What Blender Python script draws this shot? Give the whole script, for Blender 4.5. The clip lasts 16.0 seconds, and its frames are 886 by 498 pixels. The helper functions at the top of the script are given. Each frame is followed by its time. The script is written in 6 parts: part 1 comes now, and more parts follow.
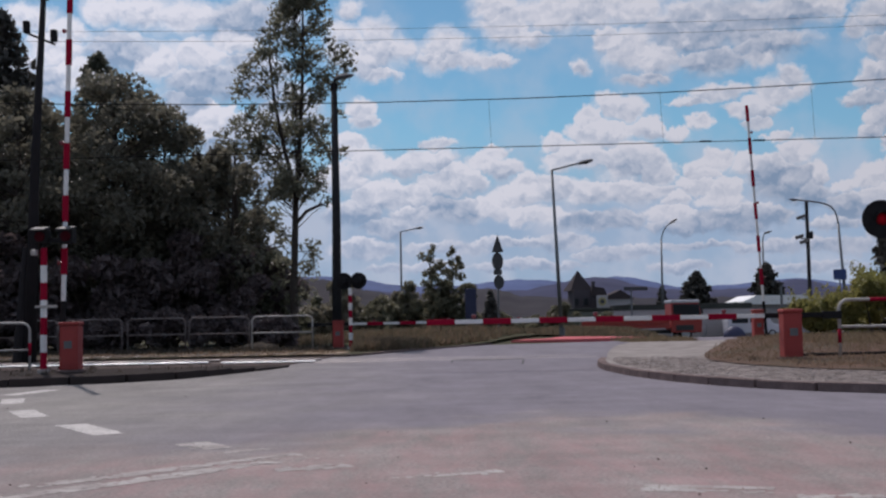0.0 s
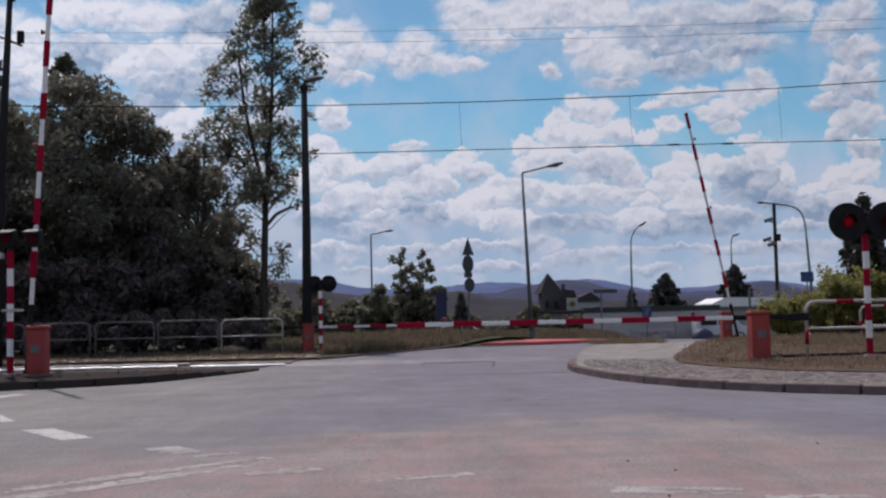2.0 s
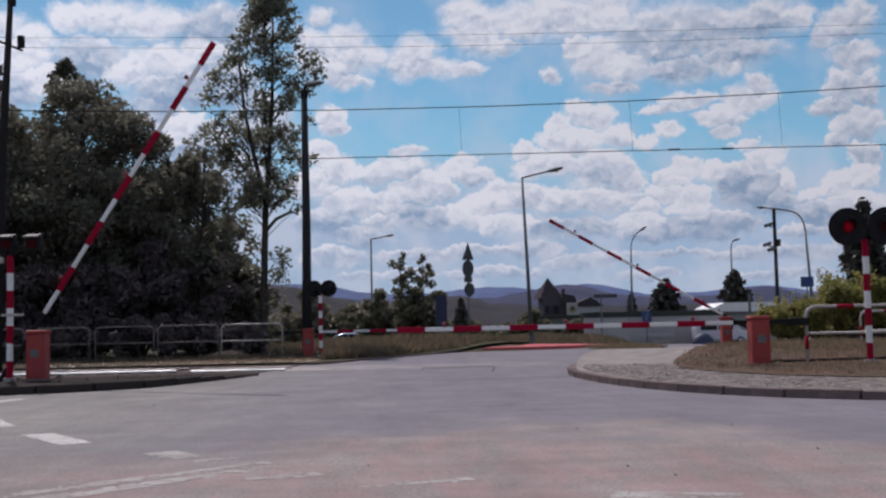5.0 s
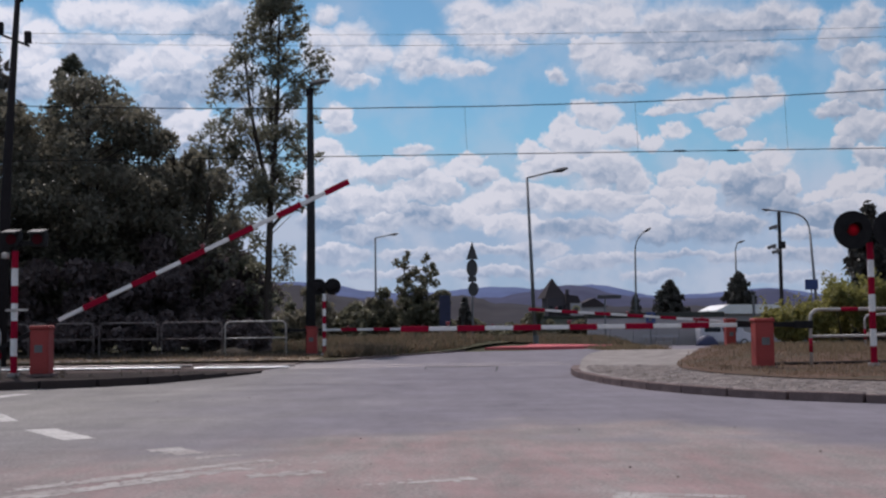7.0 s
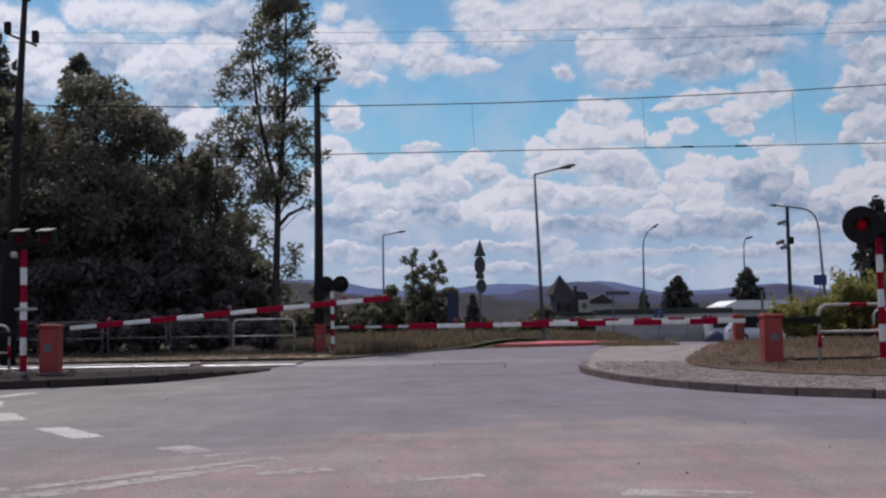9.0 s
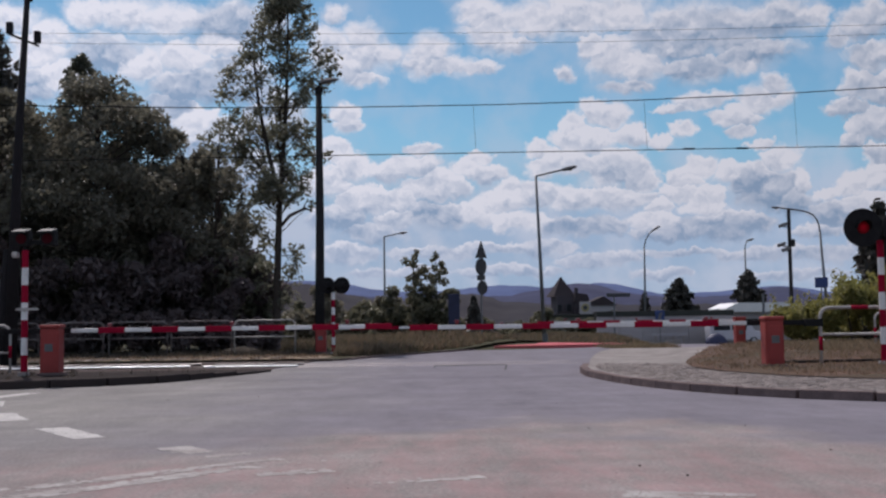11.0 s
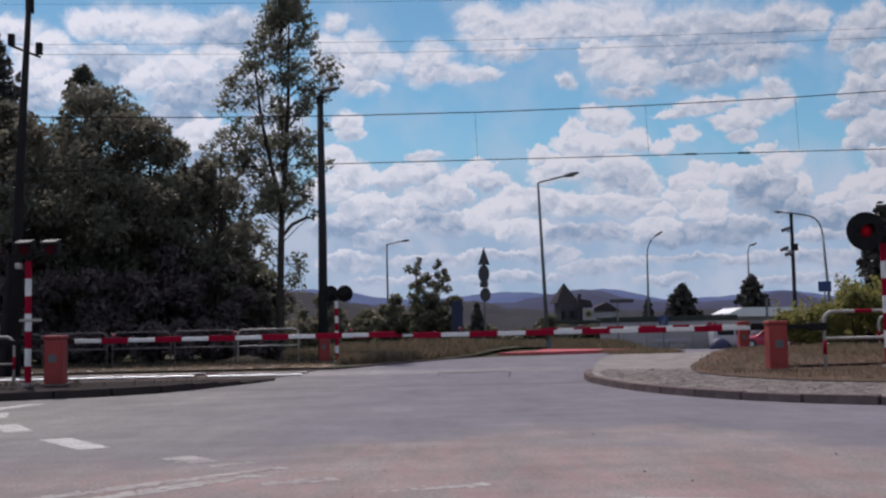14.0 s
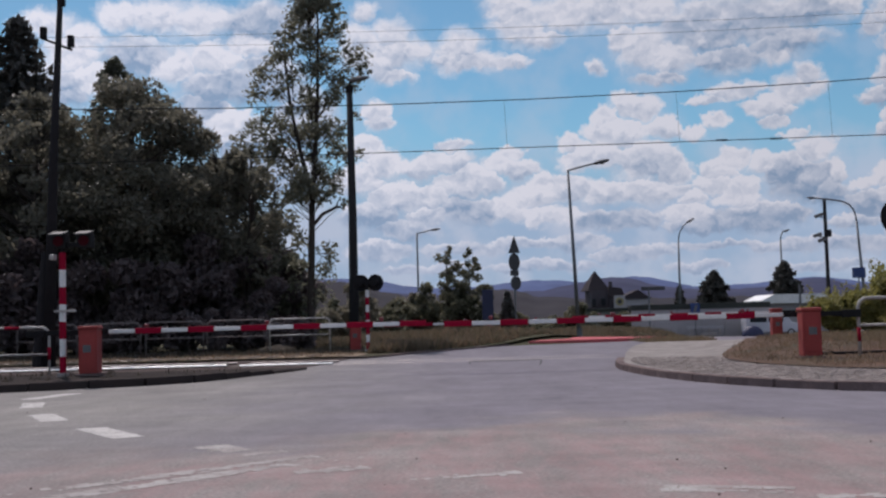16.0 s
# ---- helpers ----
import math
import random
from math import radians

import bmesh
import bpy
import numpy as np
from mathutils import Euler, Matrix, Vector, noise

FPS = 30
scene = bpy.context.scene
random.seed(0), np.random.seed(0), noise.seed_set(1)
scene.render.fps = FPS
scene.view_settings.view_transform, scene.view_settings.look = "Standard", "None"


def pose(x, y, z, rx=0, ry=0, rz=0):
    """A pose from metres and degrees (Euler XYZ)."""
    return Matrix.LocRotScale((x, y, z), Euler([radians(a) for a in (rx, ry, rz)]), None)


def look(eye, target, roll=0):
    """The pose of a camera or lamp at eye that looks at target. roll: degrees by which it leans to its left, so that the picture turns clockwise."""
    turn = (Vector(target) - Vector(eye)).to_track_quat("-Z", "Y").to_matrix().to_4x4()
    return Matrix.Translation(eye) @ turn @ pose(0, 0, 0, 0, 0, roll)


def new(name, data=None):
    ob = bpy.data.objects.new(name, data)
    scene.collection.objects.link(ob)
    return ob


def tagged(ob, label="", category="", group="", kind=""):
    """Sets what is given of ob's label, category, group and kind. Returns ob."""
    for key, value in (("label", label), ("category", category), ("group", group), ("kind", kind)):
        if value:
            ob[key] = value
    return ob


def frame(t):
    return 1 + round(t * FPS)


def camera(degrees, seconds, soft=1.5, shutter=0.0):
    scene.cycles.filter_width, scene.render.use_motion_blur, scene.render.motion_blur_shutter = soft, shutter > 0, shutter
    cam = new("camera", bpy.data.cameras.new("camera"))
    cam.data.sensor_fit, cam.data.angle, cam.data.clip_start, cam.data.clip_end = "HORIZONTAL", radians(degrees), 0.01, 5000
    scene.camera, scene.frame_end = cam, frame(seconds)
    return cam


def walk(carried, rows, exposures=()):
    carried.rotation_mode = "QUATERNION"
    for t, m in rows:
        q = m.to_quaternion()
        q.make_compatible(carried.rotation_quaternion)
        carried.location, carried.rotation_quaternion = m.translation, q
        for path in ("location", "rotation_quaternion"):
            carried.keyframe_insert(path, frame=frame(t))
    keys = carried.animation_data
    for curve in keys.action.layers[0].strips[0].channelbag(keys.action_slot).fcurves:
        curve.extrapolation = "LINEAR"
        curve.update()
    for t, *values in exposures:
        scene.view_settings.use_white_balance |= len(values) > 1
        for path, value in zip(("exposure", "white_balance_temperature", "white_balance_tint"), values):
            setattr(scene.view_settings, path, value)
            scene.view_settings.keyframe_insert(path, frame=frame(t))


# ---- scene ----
EYE = 1.05
cam = camera(43.0, 16.0, soft=2.35)
PATH = [
    (0.0, pose(0, 0, EYE, 93.55, 1.15, 0.00)), (0.5, pose(0, 0, EYE, 93.73, 1.51, -0.24)),
    (1.0, pose(0, 0, EYE, 93.73, 1.28, -1.38)), (1.5, pose(0, 0, EYE, 93.60, 1.44, -1.42)),
    (2.0, pose(0, 0, EYE, 93.66, 1.29, -1.50)), (2.5, pose(0, 0, EYE, 93.79, 1.17, -1.56)),
    (3.0, pose(0, 0, EYE, 93.70, 1.26, -1.55)), (3.5, pose(0, 0, EYE, 93.65, 1.25, -1.51)),
    (4.0, pose(0, 0, EYE, 93.79, 1.31, -1.53)), (6.5, pose(0, 0, EYE, 93.94, 0.90, -1.39)),
    (7.0, pose(0, 0, EYE, 93.87, 0.71, -1.32)), (7.5, pose(0, 0, EYE, 93.74, 0.96, -0.84)),
    (8.0, pose(0, 0, EYE, 93.56, 0.79, -0.91)), (8.5, pose(0, 0, EYE, 93.80, 0.94, -0.96)),
    (9.0, pose(0, 0, EYE, 93.73, 0.96, -0.91)), (11.5, pose(0, 0, EYE, 93.87, 0.77, -0.86)),
    (12.0, pose(0, 0, EYE, 94.05, 0.99, -0.92)), (12.5, pose(0, 0, EYE, 93.96, 1.10, -0.80)),
    (13.0, pose(0, 0, EYE, 94.10, 1.27, -0.69)), (13.5, pose(0, 0, EYE, 94.19, 1.27, -0.82)),
    (14.0, pose(0, 0, EYE, 94.18, 1.29, -0.69)), (14.5, pose(0, 0, EYE, 94.01, 1.19, -0.62)),
    (15.0, pose(0, 0, EYE, 94.48, 0.49, -0.23)), (15.5, pose(0, 0, EYE, 94.69, 0.67, 0.84)),
    (16.0, pose(0, 0, EYE, 93.64, 1.57, 0.87)),
]
walk(cam, PATH, exposures=((0.0, -0.36, 6450, 20), (1.0, -0.34, 6450, 20), (3.0, -0.29, 6450, 20), (15.0, -0.29, 6450, 20), (16.0, -0.31, 6450, 20)))

# ---- sky, clouds and sun ----
SUN_ELEVATION, SUN_AZIMUTH = 53.0, -22.0   # degrees; azimuth to the right of straight ahead
sun = new("sun", bpy.data.lights.new("sun", "SUN"))
sun.data.energy, sun.data.angle, sun.data.color = 4.0, radians(0.55), (1.0, 0.95, 0.88)
sun_way = Vector((math.sin(radians(SUN_AZIMUTH)) * math.cos(radians(SUN_ELEVATION)),
                  math.cos(radians(SUN_AZIMUTH)) * math.cos(radians(SUN_ELEVATION)), math.sin(radians(SUN_ELEVATION))))
sun.matrix_world = look(sun_way * 60, (0, 0, 0))

# cloud banks: the light they throw back, then their heads (azimuth, height above the horizon, half width, half height, in degrees)
CLOUD_BANKS = []
LEFT_BRIGHT = [
    (-19.1, 13.2, 1.61, 1.26), (-18.3, 14.0, 1.10, 0.74), (-20.2, 14.5, 1.28, 0.90), (-18.2, 12.2, 1.57, 0.93), (-16.7, 15.1, 1.28, 0.74),
    (-14.8, 15.1, 2.05, 1.11), (-12.8, 15.0, 1.95, 1.07), (-14.1, 12.7, 1.81, 1.13), (-12.1, 13.2, 1.84, 1.09), (-10.2, 13.9, 1.69, 0.93),
    (-11.6, 10.1, 1.73, 0.94)]
CLOUD_BANKS.append((0.95, LEFT_BRIGHT))
LEFT_GREY = [
    (-11.8, 11.9, 2.66, 1.32), (-9.4, 12.2, 2.13, 1.71), (-9.7, 14.8, 3.13, 1.35), (-15.9, 13.3, 2.03, 1.33), (-12.7, 10.8, 1.66, 1.10),
    (-10.3, 8.9, 1.97, 1.68), (-7.7, 10.2, 2.00, 1.96), (-8.9, 7.6, 2.26, 1.69), (-19.9, 11.7, 2.06, 1.32)]
CLOUD_BANKS.append((0.30, LEFT_GREY))
MIDDLE_HIGH = [
    (-3.1, 14.4, 0.99, 0.99), (-2.7, 13.5, 1.80, 1.22), (-3.8, 13.0, 1.39, 1.17), (-3.1, 12.4, 1.22, 0.62), (-4.8, 13.7, 1.22, 1.52),
    (0.3, 13.7, 1.46, 0.95), (1.0, 13.0, 2.10, 0.56), (2.7, 12.9, 1.28, 0.42), (-0.2, 13.1, 1.05, 0.75), (-4.5, 15.5, 0.75, 0.60),
    (7.3, 12.3, 0.60, 0.50)]
CLOUD_BANKS.append((0.80, MIDDLE_HIGH))
TOP_PALE = [
    (3.6, 14.6, 1.69, 1.27), (3.1, 15.5, 1.22, 1.10), (6.0, 15.1, 2.60, 1.15), (4.5, 14.0, 1.51, 0.61), (7.8, 15.3, 2.58, 1.25),
    (9.9, 15.2, 2.27, 1.25), (9.9, 13.2, 1.56, 1.37), (11.2, 12.8, 1.68, 1.15), (8.5, 13.8, 0.63, 1.05), (16.1, 12.5, 0.97, 0.59),
    (19.6, 14.5, 1.09, 0.63), (12.6, 13.4, 0.95, 0.44)]
CLOUD_BANKS.append((0.85, TOP_PALE))
TOP_GREY = [
    (13.1, 14.0, 3.30, 1.68), (15.4, 14.1, 2.83, 1.55), (17.7, 14.4, 2.43, 1.11), (16.6, 13.1, 2.27, 1.02), (13.7, 12.5, 2.60, 0.87),
    (10.5, 11.8, 1.69, 0.44)]
CLOUD_BANKS.append((0.48, TOP_GREY))
WEDGE = [
    (17.5, 11.4, 0.80, 0.70), (17.0, 10.7, 1.55, 0.82), (14.5, 10.9, 1.64, 0.55), (12.7, 10.6, 1.17, 0.28), (15.7, 10.0, 1.48, 0.66),
    (16.0, 9.3, 0.76, 0.49), (-4.1, 10.6, 0.75, 0.68), (-3.9, 10.1, 0.95, 0.51), (16.9, 8.6, 0.64, 0.38)]
CLOUD_BANKS.append((0.80, WEDGE))
RIGHT_TOWER = [
    (21.5, 13.8, 0.86, 1.09), (22.3, 14.1, 0.81, 1.16), (20.7, 13.3, 0.59, 0.73), (22.1, 12.3, 1.16, 0.99), (21.6, 11.1, 1.11, 1.06),
    (22.4, 10.8, 1.00, 1.18), (21.0, 10.0, 1.22, 0.69), (22.1, 9.1, 1.50, 1.11), (21.2, 8.4, 0.91, 0.59), (22.3, 7.7, 0.80, 0.80)]
CLOUD_BANKS.append((0.64, RIGHT_TOWER))
CUMULUS_CROWN = [
    (8.7, 10.4, 0.77, 0.84), (9.6, 10.2, 0.96, 0.78), (7.6, 9.9, 0.77, 0.68), (8.4, 9.1, 2.04, 1.02), (10.6, 9.3, 0.90, 0.70),
    (11.9, 9.0, 1.11, 0.45), (13.2, 9.4, 0.69, 0.56), (5.7, 8.6, 0.75, 0.57), (6.3, 7.9, 1.09, 0.91), (7.5, 8.1, 1.60, 1.02),
    (4.3, 6.8, 0.75, 0.74), (3.9, 6.1, 1.67, 0.77), (2.9, 8.4, 1.01, 0.46), (2.2, 7.9, 1.10, 0.74), (-4.6, 8.7, 0.98, 0.79),
    (-3.7, 7.9, 1.33, 0.97)]
CLOUD_BANKS.append((0.95, CUMULUS_CROWN))
CUMULUS_BODY = [
    (5.9, 6.5, 1.49, 0.86), (9.4, 7.6, 2.03, 1.30), (10.8, 7.2, 1.29, 1.02), (9.8, 6.3, 2.02, 0.96), (7.6, 6.2, 1.71, 0.91),
    (-0.1, 8.8, 1.04, 0.43), (-0.6, 8.0, 1.74, 0.69), (-1.8, 7.7, 1.33, 0.69), (0.6, 7.0, 2.03, 1.09), (3.3, 7.6, 1.04, 0.69),
    (-4.9, 7.1, 1.49, 1.08), (-3.0, 6.2, 1.79, 0.92), (-1.4, 6.3, 1.45, 0.75), (-1.4, 5.3, 1.59, 0.69)]
CLOUD_BANKS.append((0.72, CUMULUS_BODY))
DOME_CROWN = [
    (14.0, 7.5, 0.93, 0.72), (13.2, 7.0, 0.83, 0.73), (15.4, 7.1, 1.19, 0.72), (17.7, 7.7, 1.16, 0.82), (12.9, 6.3, 1.10, 0.73),
    (11.9, 5.7, 0.83, 0.56), (18.8, 6.4, 0.63, 0.76), (14.1, 5.8, 1.63, 0.89), (20.1, 6.0, 0.72, 0.46), (21.2, 6.4, 0.96, 0.86),
    (22.2, 6.8, 1.00, 1.12), (21.9, 5.4, 1.45, 0.80), (11.5, 4.9, 1.61, 0.62), (2.6, 5.5, 1.15, 0.72), (4.5, 5.1, 1.95, 0.69)]
CLOUD_BANKS.append((0.95, DOME_CROWN))
DOME_SHADE = [
    (17.1, 6.3, 2.06, 1.32), (18.4, 5.8, 1.25, 1.04), (15.3, 4.7, 2.68, 0.89), (16.3, 6.8, 1.23, 0.94), (12.5, 4.4, 2.47, 0.51),
    (0.7, 5.5, 2.14, 0.92), (-4.3, 5.4, 1.78, 0.74), (-2.6, 4.7, 2.07, 0.63), (8.0, 4.7, 2.54, 0.63), (20.1, 5.0, 1.43, 0.81)]
CLOUD_BANKS.append((0.32, DOME_SHADE))
LOW_BANKS = [
    (-3.8, 3.6, 2.07, 0.57), (0.3, 3.6, 2.65, 0.46), (3.4, 3.8, 2.30, 0.37), (6.1, 3.7, 1.71, 0.52), (8.9, 3.1, 2.36, 0.46),
    (4.3, 2.6, 3.20, 0.37), (12.8, 3.4, 2.73, 0.28), (12.2, 2.3, 1.98, 0.34), (16.5, 3.2, 2.64, 0.39), (19.6, 3.1, 2.04, 0.49),
    (18.1, 2.1, 3.10, 0.30), (-1.5, 2.6, 2.88, 0.32), (19.3, 4.2, 1.55, 0.38), (21.8, 3.5, 1.50, 0.54)]
CLOUD_BANKS.append((0.50, LOW_BANKS))


def math_node(nodes, links, op, a, b=None, c=None, clamp=False):
    n = nodes.new("ShaderNodeMath")
    n.operation, n.use_clamp = op, clamp
    for i, v in enumerate((a, b, c)):
        if v is None:
            continue
        if isinstance(v, (int, float)):
            n.inputs[i].default_value = v
        else:
            links.new(v, n.inputs[i])
    return n.outputs[0]


def vector_node(nodes, links, op, a, b=None, c=None, out=0):
    n = nodes.new("ShaderNodeVectorMath")
    n.operation = op
    for i, v in enumerate((a, b, c)):
        if v is None:
            continue
        if isinstance(v, tuple):
            n.inputs[i].default_value = v
        else:
            links.new(v, n.inputs[i])
    return n.outputs[out]


def ranged(nodes, links, value, a, b, c, d, smooth=True):
    n = nodes.new("ShaderNodeMapRange")
    n.interpolation_type = "SMOOTHSTEP" if smooth else "LINEAR"
    for i, v in ((1, a), (2, b), (3, c), (4, d)):
        if isinstance(v, (int, float)):
            n.inputs[i].default_value = v
        else:
            links.new(v, n.inputs[i])
    links.new(value, n.inputs[0])
    return n.outputs[0]


def mixed(nodes, links, factor, a, b, blend="MIX"):
    n = nodes.new("ShaderNodeMixRGB")
    n.blend_type = blend
    for i, v in enumerate((factor, a, b)):
        if isinstance(v, (int, float)) or isinstance(v, tuple):
            n.inputs[i].default_value = v
        else:
            links.new(v, n.inputs[i])
    return n.outputs[0]


def noise_node(nodes, links, place, scale, detail, rough=0.5):
    n = nodes.new("ShaderNodeTexNoise")
    for key, v in (("Scale", scale), ("Detail", detail), ("Roughness", rough)):
        n.inputs[key].default_value = v
    links.new(place, n.inputs["Vector"])
    return n


def picked(nodes, links, factor, a, b):
    n = nodes.new("ShaderNodeMix")
    n.data_type = "VECTOR"
    for i, v in ((0, factor), (4, a), (5, b)):
        links.new(v, n.inputs[i])
    return n.outputs[1]


def nearest_head(nodes, links, place, heads):
    """Which head of a bank is nearest: the place inside it (-1 to 1 each way) and the distance from its middle (1 on its rim)."""
    best = dist = None
    for a, e, w, h in heads:
        s = vector_node(nodes, links, "MULTIPLY_ADD", place, (1 / w, 1 / h, 0), (-a / w, -e / h, 0))
        d = vector_node(nodes, links, "LENGTH", s, out=1)
        if best is None:
            best, dist = s, d
        else:
            best = picked(nodes, links, math_node(nodes, links, "LESS_THAN", d, dist), best, s)
            dist = math_node(nodes, links, "MINIMUM", d, dist)
    return best, dist


def make_world():
    world = bpy.data.worlds.new("sky")
    scene.world = world
    world.use_nodes = True
    nd, lk = world.node_tree.nodes, world.node_tree.links
    nd.clear()
    out, bg = nd.new("ShaderNodeOutputWorld"), nd.new("ShaderNodeBackground")
    lk.new(bg.outputs[0], out.inputs[0])
    sky = nd.new("ShaderNodeTexSky")
    sky.sky_type, sky.sun_disc = "NISHITA", False
    sky.sun_elevation, sky.sun_rotation = radians(SUN_ELEVATION), radians(SUN_AZIMUTH)
    sky.air_density, sky.dust_density, sky.ozone_density = 1.0, 0.4, 1.5
    tex = nd.new("ShaderNodeTexCoord")
    sep = nd.new("ShaderNodeSeparateXYZ")
    lk.new(tex.outputs["Generated"], sep.inputs[0])
    az = math_node(nd, lk, "MULTIPLY", math_node(nd, lk, "ARCTAN2", sep.outputs[0], sep.outputs[1]), 57.2958)
    el = math_node(nd, lk, "MULTIPLY", math_node(nd, lk, "ARCSINE", sep.outputs[2]), 57.2958)
    comb = nd.new("ShaderNodeCombineXYZ")
    lk.new(az, comb.inputs[0])
    lk.new(el, comb.inputs[1])
    place = comb.outputs[0]
    # ragged rims: the place is pushed about by a coarse and a fine noise
    coarse, fine = noise_node(nd, lk, place, 0.75, 3.0), noise_node(nd, lk, place, 2.6, 5.0, 0.6)
    bent = vector_node(nd, lk, "MULTIPLY_ADD", vector_node(nd, lk, "SUBTRACT", coarse.outputs["Color"], (0.5, 0.5, 0.5)), (1.5, 1.0, 0), place)
    bent = vector_node(nd, lk, "MULTIPLY_ADD", vector_node(nd, lk, "SUBTRACT", fine.outputs["Color"], (0.5, 0.5, 0.5)), (0.7, 0.55, 0), bent)
    dist = inside = tone = None
    for light, heads in CLOUD_BANKS:
        s, d = nearest_head(nd, lk, bent, heads)
        if dist is None:
            dist, inside, tone = d, s, math_node(nd, lk, "ADD", light, 0.0)
        else:
            ahead = math_node(nd, lk, "SUBTRACT", dist, d)
            inside = picked(nd, lk, ranged(nd, lk, ahead, -0.1, 0.1, 0.0, 1.0), inside, s)
            blend = ranged(nd, lk, ahead, -0.4, 0.4, 0.0, 1.0)
            tone = math_node(nd, lk, "MULTIPLY_ADD", blend, math_node(nd, lk, "SUBTRACT", light, tone), tone)
            dist = math_node(nd, lk, "MINIMUM", d, dist)
    # scattered clouds over the rest of the sky
    rest = noise_node(nd, lk, place, 0.11, 5.0)
    beyond = math_node(nd, lk, "MAXIMUM", ranged(nd, lk, math_node(nd, lk, "ABSOLUTE", az), 24.0, 30.0, 0.0, 1.0), ranged(nd, lk, el, 17.0, 21.0, 0.0, 1.0))
    scattered = math_node(nd, lk, "MULTIPLY_ADD", rest.outputs[0], -4.0, 2.95)
    scattered = math_node(nd, lk, "ADD", scattered, math_node(nd, lk, "MULTIPLY_ADD", beyond, -3.0, 3.0))
    dist = math_node(nd, lk, "MINIMUM", dist, scattered)
    # billows: round lumps at several sizes, lit from above
    puffs = []
    for shift in ((0.0, 0.0, 0.0), (-0.1, 0.28, 0.0)):
        v = nd.new("ShaderNodeTexVoronoi")
        v.feature, v.voronoi_dimensions = "SMOOTH_F1", "2D"
        for key, value in (("Scale", 0.75), ("Detail", 2.5), ("Roughness", 0.5), ("Lacunarity", 2.3), ("Smoothness", 0.5)):
            v.inputs[key].default_value = value
        lk.new(vector_node(nd, lk, "MULTIPLY", vector_node(nd, lk, "ADD", bent, shift), (0.8, 1.1, 1.0)), v.inputs["Vector"])
        puffs.append(v.outputs["Distance"])
    dist = math_node(nd, lk, "ADD", dist, math_node(nd, lk, "MULTIPLY_ADD", puffs[0], 0.34, -0.14))
    up = nd.new("ShaderNodeSeparateXYZ")
    lk.new(inside, up.inputs[0])
    below = math_node(nd, lk, "MULTIPLY", up.outputs[1], -1.0, clamp=True)
    thin = math_node(nd, lk, "MULTIPLY_ADD", below, -0.6, 0.92)
    aloft = ranged(nd, lk, el, 9.5, 13.5, 0.0, 0.22)   # the high clouds fray more
    cover = ranged(nd, lk, dist, math_node(nd, lk, "ADD", aloft, 1.2), math_node(nd, lk, "SUBTRACT", thin, aloft), 0.0, 0.97)
    # heads in the sun, undersides in the cloud's own shade
    lit = math_node(nd, lk, "MULTIPLY_ADD", up.outputs[1], 0.36, -0.03)
    lit = math_node(nd, lk, "ADD", lit, math_node(nd, lk, "MULTIPLY", math_node(nd, lk, "SUBTRACT", puffs[1], puffs[0]), 0.78))
    lit = math_node(nd, lk, "ADD", lit, math_node(nd, lk, "MULTIPLY_ADD", fine.outputs[0], 0.36, -0.18))
    lit = math_node(nd, lk, "ADD", lit, ranged(nd, lk, dist, 0.45, 1.05, -0.06, 0.14))
    lit = math_node(nd, lk, "ADD", lit, tone, clamp=True)
    cloud = mixed(nd, lk, lit, (0.27, 0.395, 0.55, 1), (0.8, 0.845, 0.9, 1))
    toward = ranged(nd, lk, az, -24.0, 24.0, 1.16, 0.84, smooth=False)
    cloud = mixed(nd, lk, 1.0, cloud, toward, "MULTIPLY")
    # distance softens and greys the clouds low over the hills
    veil = ranged(nd, lk, el, 6.5, 1.0, 0.0, 0.42)
    cloud = mixed(nd, lk, veil, cloud, (0.46, 0.56, 0.71, 1))
    blue = mixed(nd, lk, 1.0, sky.outputs[0], (0.06, 0.095, 0.098, 1), "MULTIPLY")
    pale = ranged(nd, lk, el, 10.0, 4.5, 0.0, 0.9)
    blue = mixed(nd, lk, pale, blue, (0.36, 0.495, 0.68, 1))
    # thin haze between the clouds
    haze = noise_node(nd, lk, place, 0.35, 5.0)
    blue = mixed(nd, lk, math_node(nd, lk, "MULTIPLY", ranged(nd, lk, haze.outputs[0], 0.4, 0.66, 0.0, 0.8), math_node(nd, lk, "MULTIPLY_ADD", pale, 0.65, 0.38)), blue, (0.56, 0.65, 0.76, 1))
    lk.new(mixed(nd, lk, cover, blue, cloud), bg.inputs[0])
    bg.inputs[1].default_value = 1.0


make_world()


